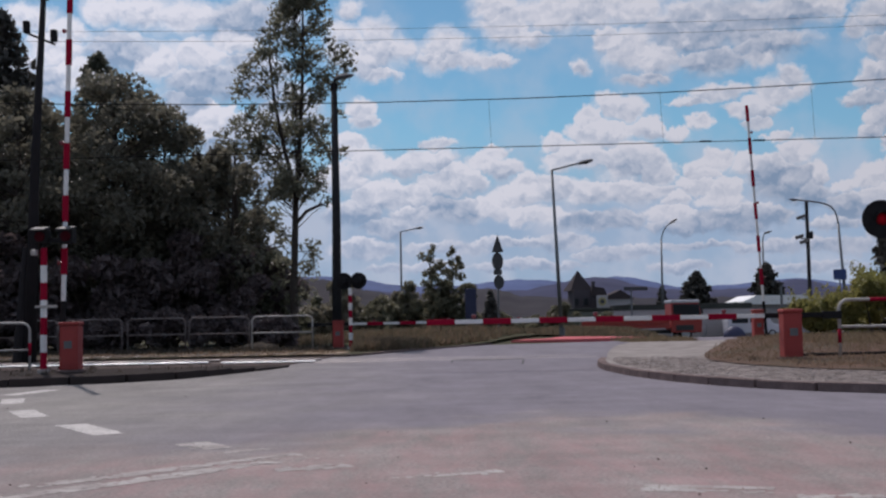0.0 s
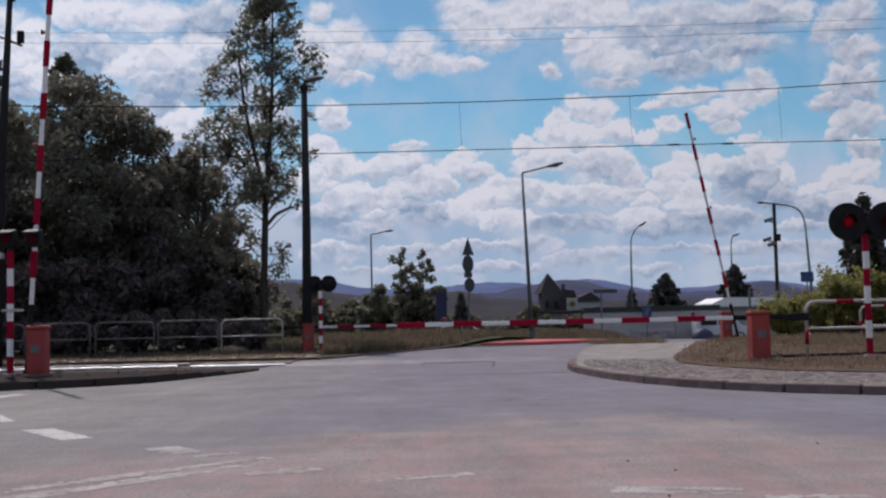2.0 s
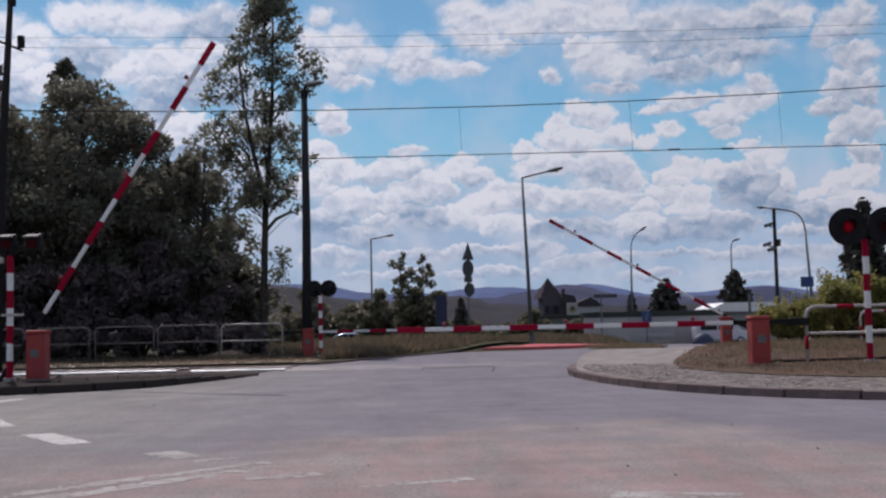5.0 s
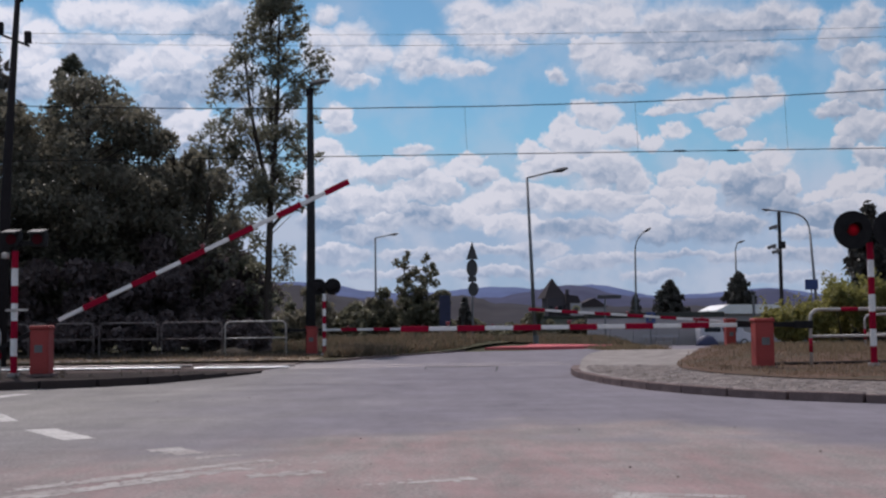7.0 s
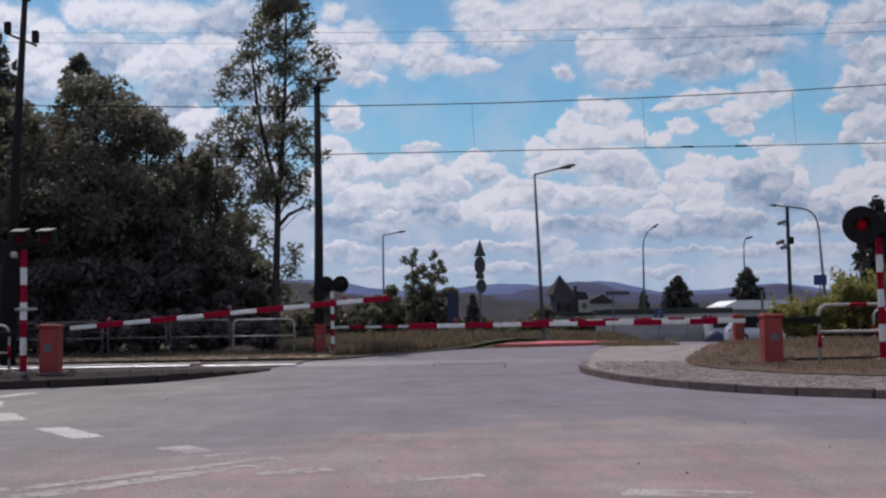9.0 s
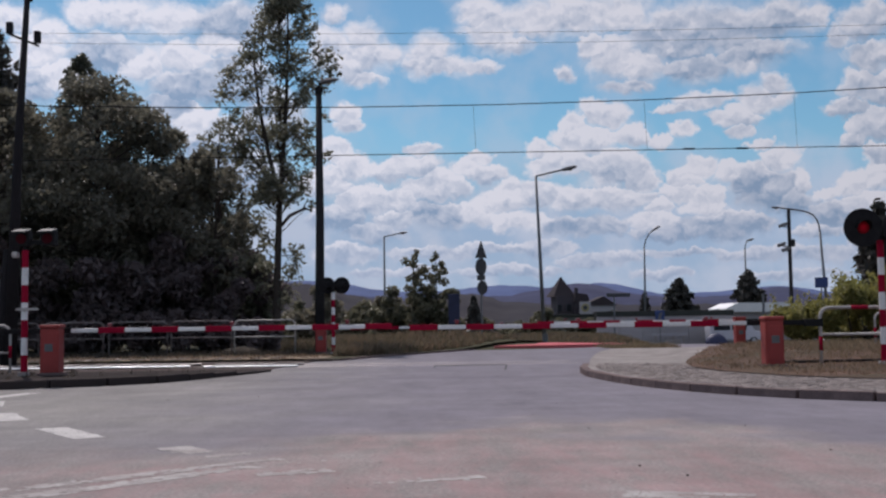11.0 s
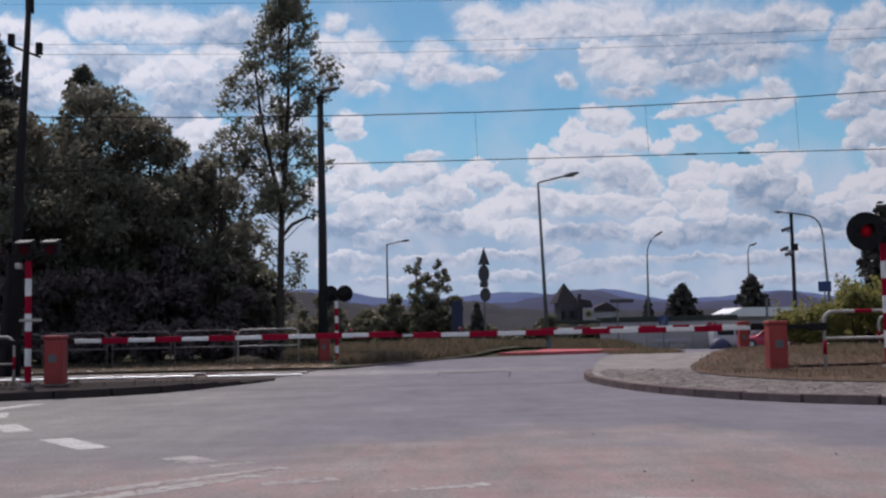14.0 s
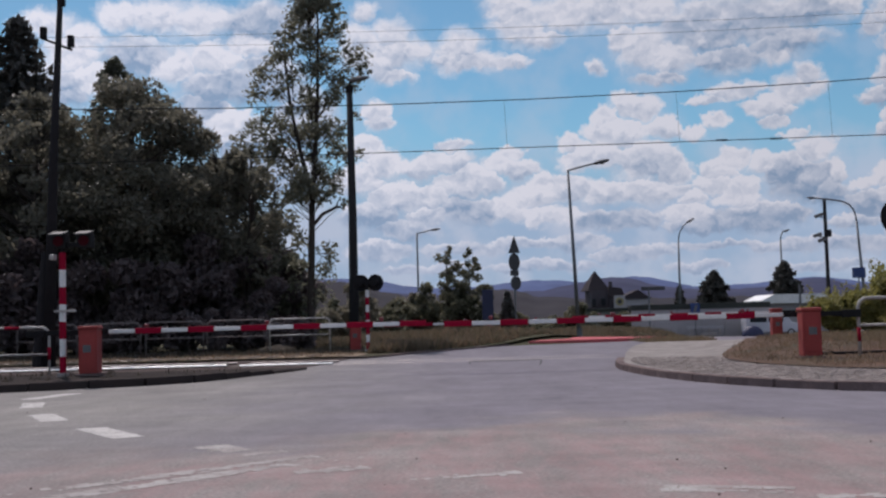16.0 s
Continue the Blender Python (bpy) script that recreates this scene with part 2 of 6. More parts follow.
# ---- materials ----
def material(name, colour, rough=0.6, metal=0.0, second=None, scale=6.0, amount=0.5, bump=0.15, fine=60.0, grime=0.0,
             coat=0.0, coord="Object", island=0.0, glow=None):
    """A painted, worn or grown surface: two colours mixed by a coarse noise, a fine grain in colour and relief, and grime."""
    m = bpy.data.materials.new(name)
    m.use_nodes = True
    nd, lk = m.node_tree.nodes, m.node_tree.links
    b = nd["Principled BSDF"]
    b.inputs["Roughness"].default_value, b.inputs["Metallic"].default_value = rough, metal
    b.inputs["Coat Weight"].default_value = coat
    b.inputs["Specular IOR Level"].default_value = 0.08 if rough > 0.78 else 0.5
    tex = nd.new("ShaderNodeTexCoord")
    src = tex.outputs[coord]
    big = nd.new("ShaderNodeTexNoise")
    big.inputs["Scale"].default_value, big.inputs["Detail"].default_value = scale, 5.0
    lk.new(src, big.inputs["Vector"])
    ramp = nd.new("ShaderNodeMapRange")
    for i, v in ((1, 0.35), (2, 0.68), (3, 0.0), (4, amount)):
        ramp.inputs[i].default_value = v
    lk.new(big.outputs[0], ramp.inputs[0])
    second = second or tuple(c * 0.6 for c in colour)
    mix = nd.new("ShaderNodeMixRGB")
    mix.inputs[1].default_value, mix.inputs[2].default_value = (*colour, 1), (*second, 1)
    lk.new(ramp.outputs[0], mix.inputs[0])
    small = nd.new("ShaderNodeTexNoise")
    small.inputs["Scale"].default_value, small.inputs["Detail"].default_value = fine, 3.0
    lk.new(src, small.inputs["Vector"])
    grain = nd.new("ShaderNodeMapRange")
    for i, v in ((1, 0.25), (2, 0.75), (3, 0.82 - grime), (4, 1.14)):
        grain.inputs[i].default_value = v
    lk.new(small.outputs[0], grain.inputs[0])
    tint = nd.new("ShaderNodeMixRGB")
    tint.blend_type, tint.inputs[0].default_value = "MULTIPLY", 1.0
    lk.new(mix.outputs[0], tint.inputs[1])
    lk.new(grain.outputs[0], tint.inputs[2])
    colour_out = tint.outputs[0]
    if island:
        geo = nd.new("ShaderNodeNewGeometry")
        vary = nd.new("ShaderNodeMapRange")
        for i, v in ((1, 0.0), (2, 1.0), (3, 1 - island), (4, 1 + island)):
            vary.inputs[i].default_value = v
        lk.new(geo.outputs["Random Per Island"], vary.inputs[0])
        t2 = nd.new("ShaderNodeMixRGB")
        t2.blend_type, t2.inputs[0].default_value = "MULTIPLY", 1.0
        lk.new(colour_out, t2.inputs[1])
        lk.new(vary.outputs[0], t2.inputs[2])
        colour_out = t2.outputs[0]
    lk.new(colour_out, b.inputs["Base Color"])
    if bump:
        bp = nd.new("ShaderNodeBump")
        bp.inputs["Strength"].default_value, bp.inputs["Distance"].default_value = bump, 0.02
        lk.new(small.outputs[0], bp.inputs["Height"])
        lk.new(bp.outputs[0], b.inputs["Normal"])
    if glow:
        b.inputs["Emission Color"].default_value, b.inputs["Emission Strength"].default_value = (*glow[0], 1), glow[1]
    return m


def leaf_material(name, colour, second, through_light=0.35, scale=0.6):
    """Leaves: light comes partly through them; every leaf differs a little."""
    m = material(name, colour, 0.5, second=second, scale=scale, amount=0.9, bump=0.0, fine=4.0, island=0.24)
    nd, lk = m.node_tree.nodes, m.node_tree.links
    b = nd["Principled BSDF"]
    tr, add = nd.new("ShaderNodeBsdfTranslucent"), nd.new("ShaderNodeMixShader")
    col = b.inputs["Base Color"].links[0].from_socket
    lk.new(col, tr.inputs[0])
    add.inputs[0].default_value = through_light
    lk.new(b.outputs[0], add.inputs[1])
    lk.new(tr.outputs[0], add.inputs[2])
    lk.new(add.outputs[0], nd["Material Output"].inputs[0])
    return m


def asphalt_material():
    """Old pale asphalt, with bluish newer stretches and reddish dust where lorries turn, aggregate and fine cracks."""
    m = material("asphalt", (0.272, 0.257, 0.243), 0.86, second=(0.215, 0.203, 0.197), scale=0.35, amount=0.9, bump=0.5, fine=34.0, grime=0.3)
    nd, lk = m.node_tree.nodes, m.node_tree.links
    b = nd["Principled BSDF"]
    base = b.inputs["Base Color"].links[0].from_socket
    tex = nd.new("ShaderNodeTexCoord")
    sep = nd.new("ShaderNodeSeparateXYZ")
    lk.new(tex.outputs["Object"], sep.inputs[0])
    wob = nd.new("ShaderNodeTexNoise")
    wob.inputs["Scale"].default_value, wob.inputs["Detail"].default_value = 0.55, 6.0
    lk.new(tex.outputs["Object"], wob.inputs["Vector"])
    # reddish dust on the near stretch
    edge = math_node(nd, lk, "MULTIPLY_ADD", wob.outputs[0], 9.0, -4.5)
    far = math_node(nd, lk, "ADD", sep.outputs[1], edge)
    far = math_node(nd, lk, "ADD", far, math_node(nd, lk, "MULTIPLY", math_node(nd, lk, "ABSOLUTE", math_node(nd, lk, "SUBTRACT", sep.outputs[0], 1.0)), 0.9))
    dust = nd.new("ShaderNodeMapRange")
    dust.interpolation_type = "SMOOTHSTEP"
    for i, v in ((1, 15.0), (2, 8.5), (3, 0.0), (4, 0.6)):
        dust.inputs[i].default_value = v
    lk.new(far, dust.inputs[0])
    m1 = nd.new("ShaderNodeMixRGB")
    m1.inputs[2].default_value = (0.3, 0.19, 0.19, 1)
    speck = nd.new("ShaderNodeTexNoise")
    speck.inputs["Scale"].default_value, speck.inputs["Detail"].default_value, speck.inputs["Roughness"].default_value = 2.6, 8.0, 0.72
    drawn = vector_node(nd, lk, "MULTIPLY", tex.outputs["Object"], (1.0, 0.3, 1.0))   # dust drawn out along the lane
    lk.new(drawn, speck.inputs["Vector"])
    patchy = nd.new("ShaderNodeMapRange")
    for i, v in ((1, 0.4), (2, 0.62), (3, 0.25), (4, 1.1)):
        patchy.inputs[i].default_value = v
    lk.new(speck.outputs[0], patchy.inputs[0])
    lk.new(math_node(nd, lk, "MULTIPLY", dust.outputs[0], patchy.outputs[0], clamp=True), m1.inputs[0])
    lk.new(base, m1.inputs[1])
    # bluish newer surfacing across the middle
    mid = nd.new("ShaderNodeMapRange")
    mid.interpolation_type = "SMOOTHSTEP"
    for i, v in ((1, 11.0), (2, 13.5), (3, 0.0), (4, 1.0)):
        mid.inputs[i].default_value = v
    lk.new(far, mid.inputs[0])
    side = nd.new("ShaderNodeMapRange")
    side.interpolation_type = "SMOOTHSTEP"
    for i, v in ((1, -5.5), (2, 0.5), (3, 0.0), (4, 0.8)):
        side.inputs[i].default_value = v
    lk.new(math_node(nd, lk, "ADD", sep.outputs[0], math_node(nd, lk, "MULTIPLY", edge, 0.4)), side.inputs[0])
    m2 = nd.new("ShaderNodeMixRGB")
    m2.inputs[2].default_value = (0.158, 0.145, 0.175, 1)
    lk.new(math_node(nd, lk, "MULTIPLY", mid.outputs[0], side.outputs[0]), m2.inputs[0])
    lk.new(m1.outputs[0], m2.inputs[1])
    # tyre streaks and blotches drawn out along the turn
    stretch = nd.new("ShaderNodeMapping")
    stretch.inputs["Scale"].default_value, stretch.inputs["Rotation"].default_value = (0.35, 2.4, 1), (0, 0, 0.18)
    lk.new(tex.outputs["Object"], stretch.inputs[0])
    st = nd.new("ShaderNodeTexNoise")
    st.inputs["Scale"].default_value, st.inputs["Detail"].default_value = 0.9, 6.0
    lk.new(stretch.outputs[0], st.inputs["Vector"])
    sr = nd.new("ShaderNodeMapRange")
    for i, v in ((1, 0.3), (2, 0.7), (3, 0.92), (4, 1.07)):
        sr.inputs[i].default_value = v
    lk.new(st.outputs[0], sr.inputs[0])
    m3 = nd.new("ShaderNodeMixRGB")
    m3.blend_type, m3.inputs[0].default_value = "MULTIPLY", 1.0
    blotch = nd.new("ShaderNodeTexNoise")
    blotch.inputs["Scale"].default_value, blotch.inputs["Detail"].default_value, blotch.inputs["Roughness"].default_value = 1.1, 9.0, 0.78
    lk.new(vector_node(nd, lk, "MULTIPLY", tex.outputs["Object"], (1.0, 0.4, 1.0)), blotch.inputs["Vector"])
    br = nd.new("ShaderNodeMapRange")
    for i, v in ((1, 0.32), (2, 0.68), (3, 0.8), (4, 1.2)):
        br.inputs[i].default_value = v
    lk.new(blotch.outputs[0], br.inputs[0])
    lk.new(m2.outputs[0], m3.inputs[1])
    lk.new(math_node(nd, lk, "MULTIPLY", sr.outputs[0], br.outputs[0]), m3.inputs[2])
    lk.new(m3.outputs[0], b.inputs["Base Color"])
    return m


ASPHALT = asphalt_material()
CONCRETE = material("concrete", (0.36, 0.33, 0.31), 0.85, second=(0.24, 0.21, 0.2), scale=2.0, bump=0.3)
KERB = material("kerb_concrete", (0.2, 0.148, 0.142), 0.9, second=(0.075, 0.056, 0.054), scale=3.5, bump=0.4, grime=0.1)
SETTS = material("worn_setts", (0.225, 0.193, 0.18), 0.9, second=(0.15, 0.126, 0.116), scale=2.4, amount=0.8, bump=0.3, fine=30, island=0.3)
# dirty kerb concrete, blackened further for the shade on the left kerb
KERB_DARK = material("shade_darkened_kerb_concrete", (0.055, 0.042, 0.041), 0.95, second=(0.03, 0.028, 0.027), scale=1.5, bump=0.5, grime=0.1)
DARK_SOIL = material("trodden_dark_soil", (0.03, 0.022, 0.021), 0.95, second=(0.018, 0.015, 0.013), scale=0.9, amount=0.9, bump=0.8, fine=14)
PAVING = material("pavement_concrete", (0.27, 0.245, 0.232), 0.88, second=(0.15, 0.13, 0.12), scale=1.6, amount=0.8, bump=0.5, fine=9)
DIRT = material("dry_soil", (0.12, 0.072, 0.055), 0.95, second=(0.06, 0.052, 0.034), scale=0.7, amount=0.9, bump=0.8, fine=14)
EARTH = material("field", (0.06, 0.05, 0.032), 0.95, second=(0.05, 0.055, 0.028), scale=0.15, amount=0.9, bump=0.6, fine=6)
BALLAST = material("track_ballast", (0.08, 0.06, 0.055), 0.95, second=(0.045, 0.036, 0.034), scale=2.0, amount=0.8, bump=1.0, fine=18)
RED_SURFACE = material("red_surfacing", (0.46, 0.11, 0.12), 0.8, second=(0.34, 0.09, 0.1), scale=0.8, bump=0.3)
ROAD_PAINT = material("worn_road_paint", (0.55, 0.53, 0.51), 0.8, second=(0.4, 0.38, 0.37), scale=3.0, amount=0.8, bump=0.3)
FADED_PAINT = material("faded_road_paint", (0.39, 0.37, 0.355), 0.85, second=(0.28, 0.25, 0.24), scale=4.0, amount=1.0, bump=0.3)
CRACK = material("tar_joint", (0.09, 0.085, 0.09), 0.8, bump=0.2)
RAIL = material("polished_rail", (0.9, 0.89, 0.88), 0.3, 1.0, bump=0.0, amount=0.1)
DULL_RAIL = material("dull_rail", (0.3, 0.27, 0.26), 0.55, 0.7, bump=0.1)
RUST = material("rusty_steel", (0.12, 0.06, 0.04), 0.85, 0.2, bump=0.4)
ORANGE = material("orange_enamel", (0.32, 0.04, 0.035), 0.7, second=(0.25, 0.027, 0.022), scale=2.0, amount=0.7, bump=0.05, grime=0.1)
RED = material("red_paint", (0.29, 0.006, 0.028), 0.8, second=(0.22, 0.006, 0.022), bump=0.05)
WHITE = material("white_paint", (0.7, 0.69, 0.68), 0.45, second=(0.6, 0.58, 0.56), bump=0.05)
GREY_WHITE = material("weathered_white_paint", (0.42, 0.4, 0.38), 0.6, second=(0.2, 0.14, 0.12), scale=5.0, bump=0.1)
# rusty white paint with the trees' shade worked into its colour
SHADED_PAINT = material("rusty_paint_darkened_for_shade", (0.24, 0.215, 0.21), 0.8, second=(0.14, 0.1, 0.095), scale=4.0, amount=0.9, bump=0.1)
RED_REFLECTOR = material("red_reflector", (0.22, 0.01, 0.018), 0.3, coat=0.4, bump=0.0)
BLACK = material("black_enamel", (0.016, 0.015, 0.017), 0.82, second=(0.03, 0.03, 0.03), bump=0.05)
DARK_STEEL = material("dark_steel", (0.035, 0.035, 0.038), 0.8, 0.1, bump=0.1)
GALVANISED = material("galvanised_steel", (0.16, 0.17, 0.18), 0.5, 0.6, bump=0.1)
GREY_PAINT = material("grey_visor_paint", (0.055, 0.053, 0.052), 0.7, bump=0.05)
LAMP_GREY = material("lamp_housing", (0.13, 0.13, 0.135), 0.7, 0.0, bump=0.05)
WOOD_POLE = material("tarred_pole", (0.028, 0.025, 0.027), 0.85, second=(0.016, 0.015, 0.016), scale=3.0, bump=0.5)
LENS_RED = material("red_signal_lens", (0.12, 0.004, 0.008), 0.8, bump=0.0, glow=((1.0, 0.012, 0.04), 0.034))


def hot_middle(m):
    """The lamp behind a lens shows as a bright spot that fades outwards."""
    nd, lk = m.node_tree.nodes, m.node_tree.links
    tex = nd.new("ShaderNodeTexCoord")
    away = vector_node(nd, lk, "LENGTH", vector_node(nd, lk, "MULTIPLY", vector_node(nd, lk, "SUBTRACT", tex.outputs["Generated"], (0.5, 0.5, 0.5)), (1.0, 0.0, 1.0)), out=1)
    lk.new(ranged(nd, lk, away, 0.48, 0.04, 0.01, 0.1), nd["Principled BSDF"].inputs["Emission Strength"])


hot_middle(LENS_RED)
LENS_DARK = material("unlit_signal_lens", (0.06, 0.006, 0.01), 0.8, bump=0.0)
SIGN_BACK = material("sign_back_grey", (0.06, 0.062, 0.068), 0.6, 0.2, bump=0.05)
SIGN_BLUE = material("blue_sign", (0.018, 0.045, 0.16), 0.4, bump=0.0)
SIGN_YELLOW = material("yellow_sign", (0.34, 0.3, 0.15), 0.5, bump=0.0)
BARK = material("bark", (0.07, 0.058, 0.05), 0.9, second=(0.035, 0.03, 0.027), scale=4.0, bump=0.8, fine=18)
LEAF_DARK = leaf_material("dense_leaves", (0.14, 0.134, 0.105), (0.18, 0.172, 0.13), 0.55)
# undergrowth leaves: the purplish dark of the tree shade is in their colour
LEAF_SHADE = leaf_material("shade_darkened_leaves", (0.115, 0.09, 0.095), (0.14, 0.112, 0.11), 0.42)
LEAF_DEEP = leaf_material("deep_green_leaves", (0.075, 0.082, 0.06), (0.1, 0.105, 0.075), 0.45)
# far hedgerow leaves are paled to carry the haze in their colour
LEAF_HAZY = leaf_material("haze_paled_far_leaves", (0.17, 0.155, 0.115), (0.21, 0.19, 0.14), 0.5)
LEAF_POPLAR = leaf_material("poplar_leaves", (0.15, 0.152, 0.112), (0.21, 0.21, 0.15), 0.55)
LEAF_MID = leaf_material("garden_leaves", (0.13, 0.128, 0.085), (0.17, 0.162, 0.105), 0.5)
LEAF_FIR = leaf_material("fir_needles", (0.046, 0.045, 0.04), (0.064, 0.06, 0.05), 0.25)
LEAF_HEDGE = leaf_material("sunlit_hedge_leaves", (0.21, 0.205, 0.065), (0.3, 0.265, 0.085), 0.55)
DRY_GRASS = leaf_material("dry_grass", (0.22, 0.15, 0.105), (0.15, 0.11, 0.07), 0.5, 0.5)
PALE_WEEDS = leaf_material("half_dry_weeds", (0.16, 0.125, 0.075), (0.2, 0.145, 0.1), 0.55, 0.5)
GREEN_GRASS = leaf_material("verge_grass", (0.118, 0.1, 0.062), (0.15, 0.118, 0.078), 0.45, 0.5)
# grass colour darkened to stand for the shade beside the trees
SHADE_GRASS = leaf_material("shade_darkened_grass", (0.055, 0.046, 0.036), (0.08, 0.062, 0.045), 0.4, 0.5)
# blue haze is mixed into the hill colours, most into the farthest
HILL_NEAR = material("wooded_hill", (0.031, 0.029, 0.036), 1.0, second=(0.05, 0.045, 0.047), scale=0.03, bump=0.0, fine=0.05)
HILL_MID = material("haze_tinted_hill", (0.045, 0.049, 0.09), 1.0, second=(0.058, 0.06, 0.1), scale=0.006, bump=0.0, fine=0.03)
HILL_FAR = material("haze_blue_far_hill", (0.075, 0.1, 0.2), 1.0, second=(0.088, 0.114, 0.21), scale=0.004, bump=0.0, fine=0.02)
RENDER_GREY = material("grey_rendered_wall", (0.37, 0.35, 0.355), 0.9, second=(0.25, 0.235, 0.24), scale=0.4, bump=0.2)
ROOF_DARK = material("dark_roofing", (0.05, 0.055, 0.05), 0.8, second=(0.03, 0.035, 0.03), scale=0.8, bump=0.3)
ROOF_WHITE = material("white_sheet_roof", (0.75, 0.75, 0.74), 0.5, second=(0.6, 0.6, 0.6), bump=0.1)
HOUSE_WALL = material("house_plaster", (0.085, 0.075, 0.085), 0.9, second=(0.06, 0.053, 0.062), scale=0.5, bump=0.2)
PALE_WALL = material("pale_plaster", (0.38, 0.37, 0.39), 0.9, second=(0.3, 0.29, 0.31), scale=0.5, bump=0.2)
SHOP_WALL = material("green_grey_plaster", (0.16, 0.17, 0.15), 0.9, second=(0.11, 0.12, 0.1), scale=0.5, bump=0.2)
ROOF_TILE = material("brown_roof_tiles", (0.06, 0.05, 0.054), 0.85, second=(0.04, 0.034, 0.037), scale=0.8, bump=0.3)
GLASS = material("dark_glass", (0.012, 0.014, 0.018), 0.3, bump=0.0)
GLASS.node_tree.nodes["Principled BSDF"].inputs["Specular IOR Level"].default_value = 0.25
TYRE = material("tyre_rubber", (0.02, 0.02, 0.021), 0.85, bump=0.1)
RIM = material("alloy_rim", (0.45, 0.45, 0.46), 0.35, 0.9, bump=0.0)
HEADLIGHT = material("headlight_glass", (0.7, 0.72, 0.75), 0.1, coat=0.8, bump=0.0)
TAILLIGHT = material("tail_light", (0.35, 0.01, 0.01), 0.2, coat=0.6, bump=0.0)
PAINT_SILVER = material("silver_car_paint", (0.62, 0.63, 0.66), 0.35, 0.3, coat=0.3, bump=0.0, amount=0.1)
PAINT_BLUE = material("pale_blue_car_paint", (0.3, 0.37, 0.48), 0.25, 0.4, coat=0.6, bump=0.0, amount=0.1)
PAINT_GREY = material("grey_car_paint", (0.5, 0.5, 0.55), 0.3, 0.2, coat=0.5, bump=0.0, amount=0.1)
PAINT_BLACK = material("black_car_paint", (0.01, 0.01, 0.013), 0.5, 0.0, coat=0.0, bump=0.0, amount=0.1)
PAINT_RED = material("crimson_car_paint", (0.36, 0.008, 0.045), 0.35, 0.0, coat=0.3, bump=0.0, amount=0.1)
PAINT_WHITE = material("white_van_paint", (0.5, 0.5, 0.54), 0.35, coat=0.4, bump=0.0, amount=0.2)
TRUCK_RED = material("red_lorry_paint", (0.32, 0.03, 0.022), 0.4, coat=0.3, bump=0.0, amount=0.3)
PLASTIC = material("black_plastic", (0.03, 0.03, 0.032), 0.6, bump=0.05)
TARP_BLUE = material("blue_tarpaulin", (0.022, 0.028, 0.08), 0.6, bump=0.2)


# ---- mesh tools ----
def link(name, bm, mat, parent=None, smooth=False):
    me = bpy.data.meshes.new(name)
    bm.normal_update()
    bm.to_mesh(me)
    bm.free()
    for m in (mat if isinstance(mat, (list, tuple)) else [mat]):
        me.materials.append(m)
    if smooth:
        for p in me.polygons:
            p.use_smooth = True
    ob = new(name, me)
    ob.parent = parent
    return ob


def part(name, bm, mat, parent, label="", smooth=False):
    ob = link(name, bm, mat, parent, smooth)
    return tagged(ob, label) if label else ob


def thing(name, label, category, m, group="", kind=""):
    ob = new(name)
    ob.empty_display_size = 0.2
    ob.matrix_world = m
    return tagged(ob, label, category, group, kind)


def box(bm, x0, x1, y0, y1, z0, z1, bevel=0.0):
    r = bmesh.ops.create_cube(bm, size=1.0, matrix=Matrix.Translation(((x0 + x1) / 2, (y0 + y1) / 2, (z0 + z1) / 2)) @ Matrix.Diagonal((x1 - x0, y1 - y0, z1 - z0, 1)))
    if bevel:
        es = list({e for v in r["verts"] for e in v.link_edges})
        bmesh.ops.bevel(bm, geom=es, offset=bevel, segments=2, affect="EDGES", profile=0.6)
    return bm


def boxed(*a, **k):
    return box(bmesh.new(), *a, **k)


def tube(bm, points, radii, sides=8, cap=True):
    """A round bar through points; radii one number or one for each point."""
    pts = [Vector(p) for p in points]
    if isinstance(radii, (int, float)):
        radii = [radii] * len(pts)
    rings, ref = [], None
    for i, p in enumerate(pts):
        way = (pts[min(i + 1, len(pts) - 1)] - pts[max(i - 1, 0)]).normalized()
        if ref is None:
            ref = Vector((0, 0, 1)) if abs(way.z) < 0.9 else Vector((1, 0, 0))
        side = way.cross(ref).normalized()
        ref = side.cross(way).normalized()
        rings.append([bm.verts.new(p + (side * math.cos(a) + ref * math.sin(a)) * radii[i]) for a in (2 * math.pi * k / sides for k in range(sides))])
    for a, b in zip(rings, rings[1:]):
        for k in range(sides):
            bm.faces.new((a[k], a[(k + 1) % sides], b[(k + 1) % sides], b[k]))
    if cap:
        bm.faces.new(rings[0])
        bm.faces.new(rings[-1][::-1])
    return bm


def tubed(*a, **k):
    bm = tube(bmesh.new(), *a, **k)
    bmesh.ops.recalc_face_normals(bm, faces=bm.faces)
    return bm


def slab(outline, z0, z1, bevel=0.0):
    """A flat piece with that outline (x, y), from z0 to z1."""
    bm = bmesh.new()
    low = [bm.verts.new((x, y, z0)) for x, y in outline]
    top = [bm.verts.new((x, y, z1)) for x, y in outline]
    n = len(outline)
    bm.faces.new(low[::-1])
    t = bm.faces.new(top)
    for k in range(n):
        bm.faces.new((low[k], low[(k + 1) % n], top[(k + 1) % n], top[k]))
    bmesh.ops.recalc_face_normals(bm, faces=bm.faces)
    if bevel:
        bmesh.ops.bevel(bm, geom=list(t.edges), offset=bevel, segments=2, affect="EDGES")
    return bm


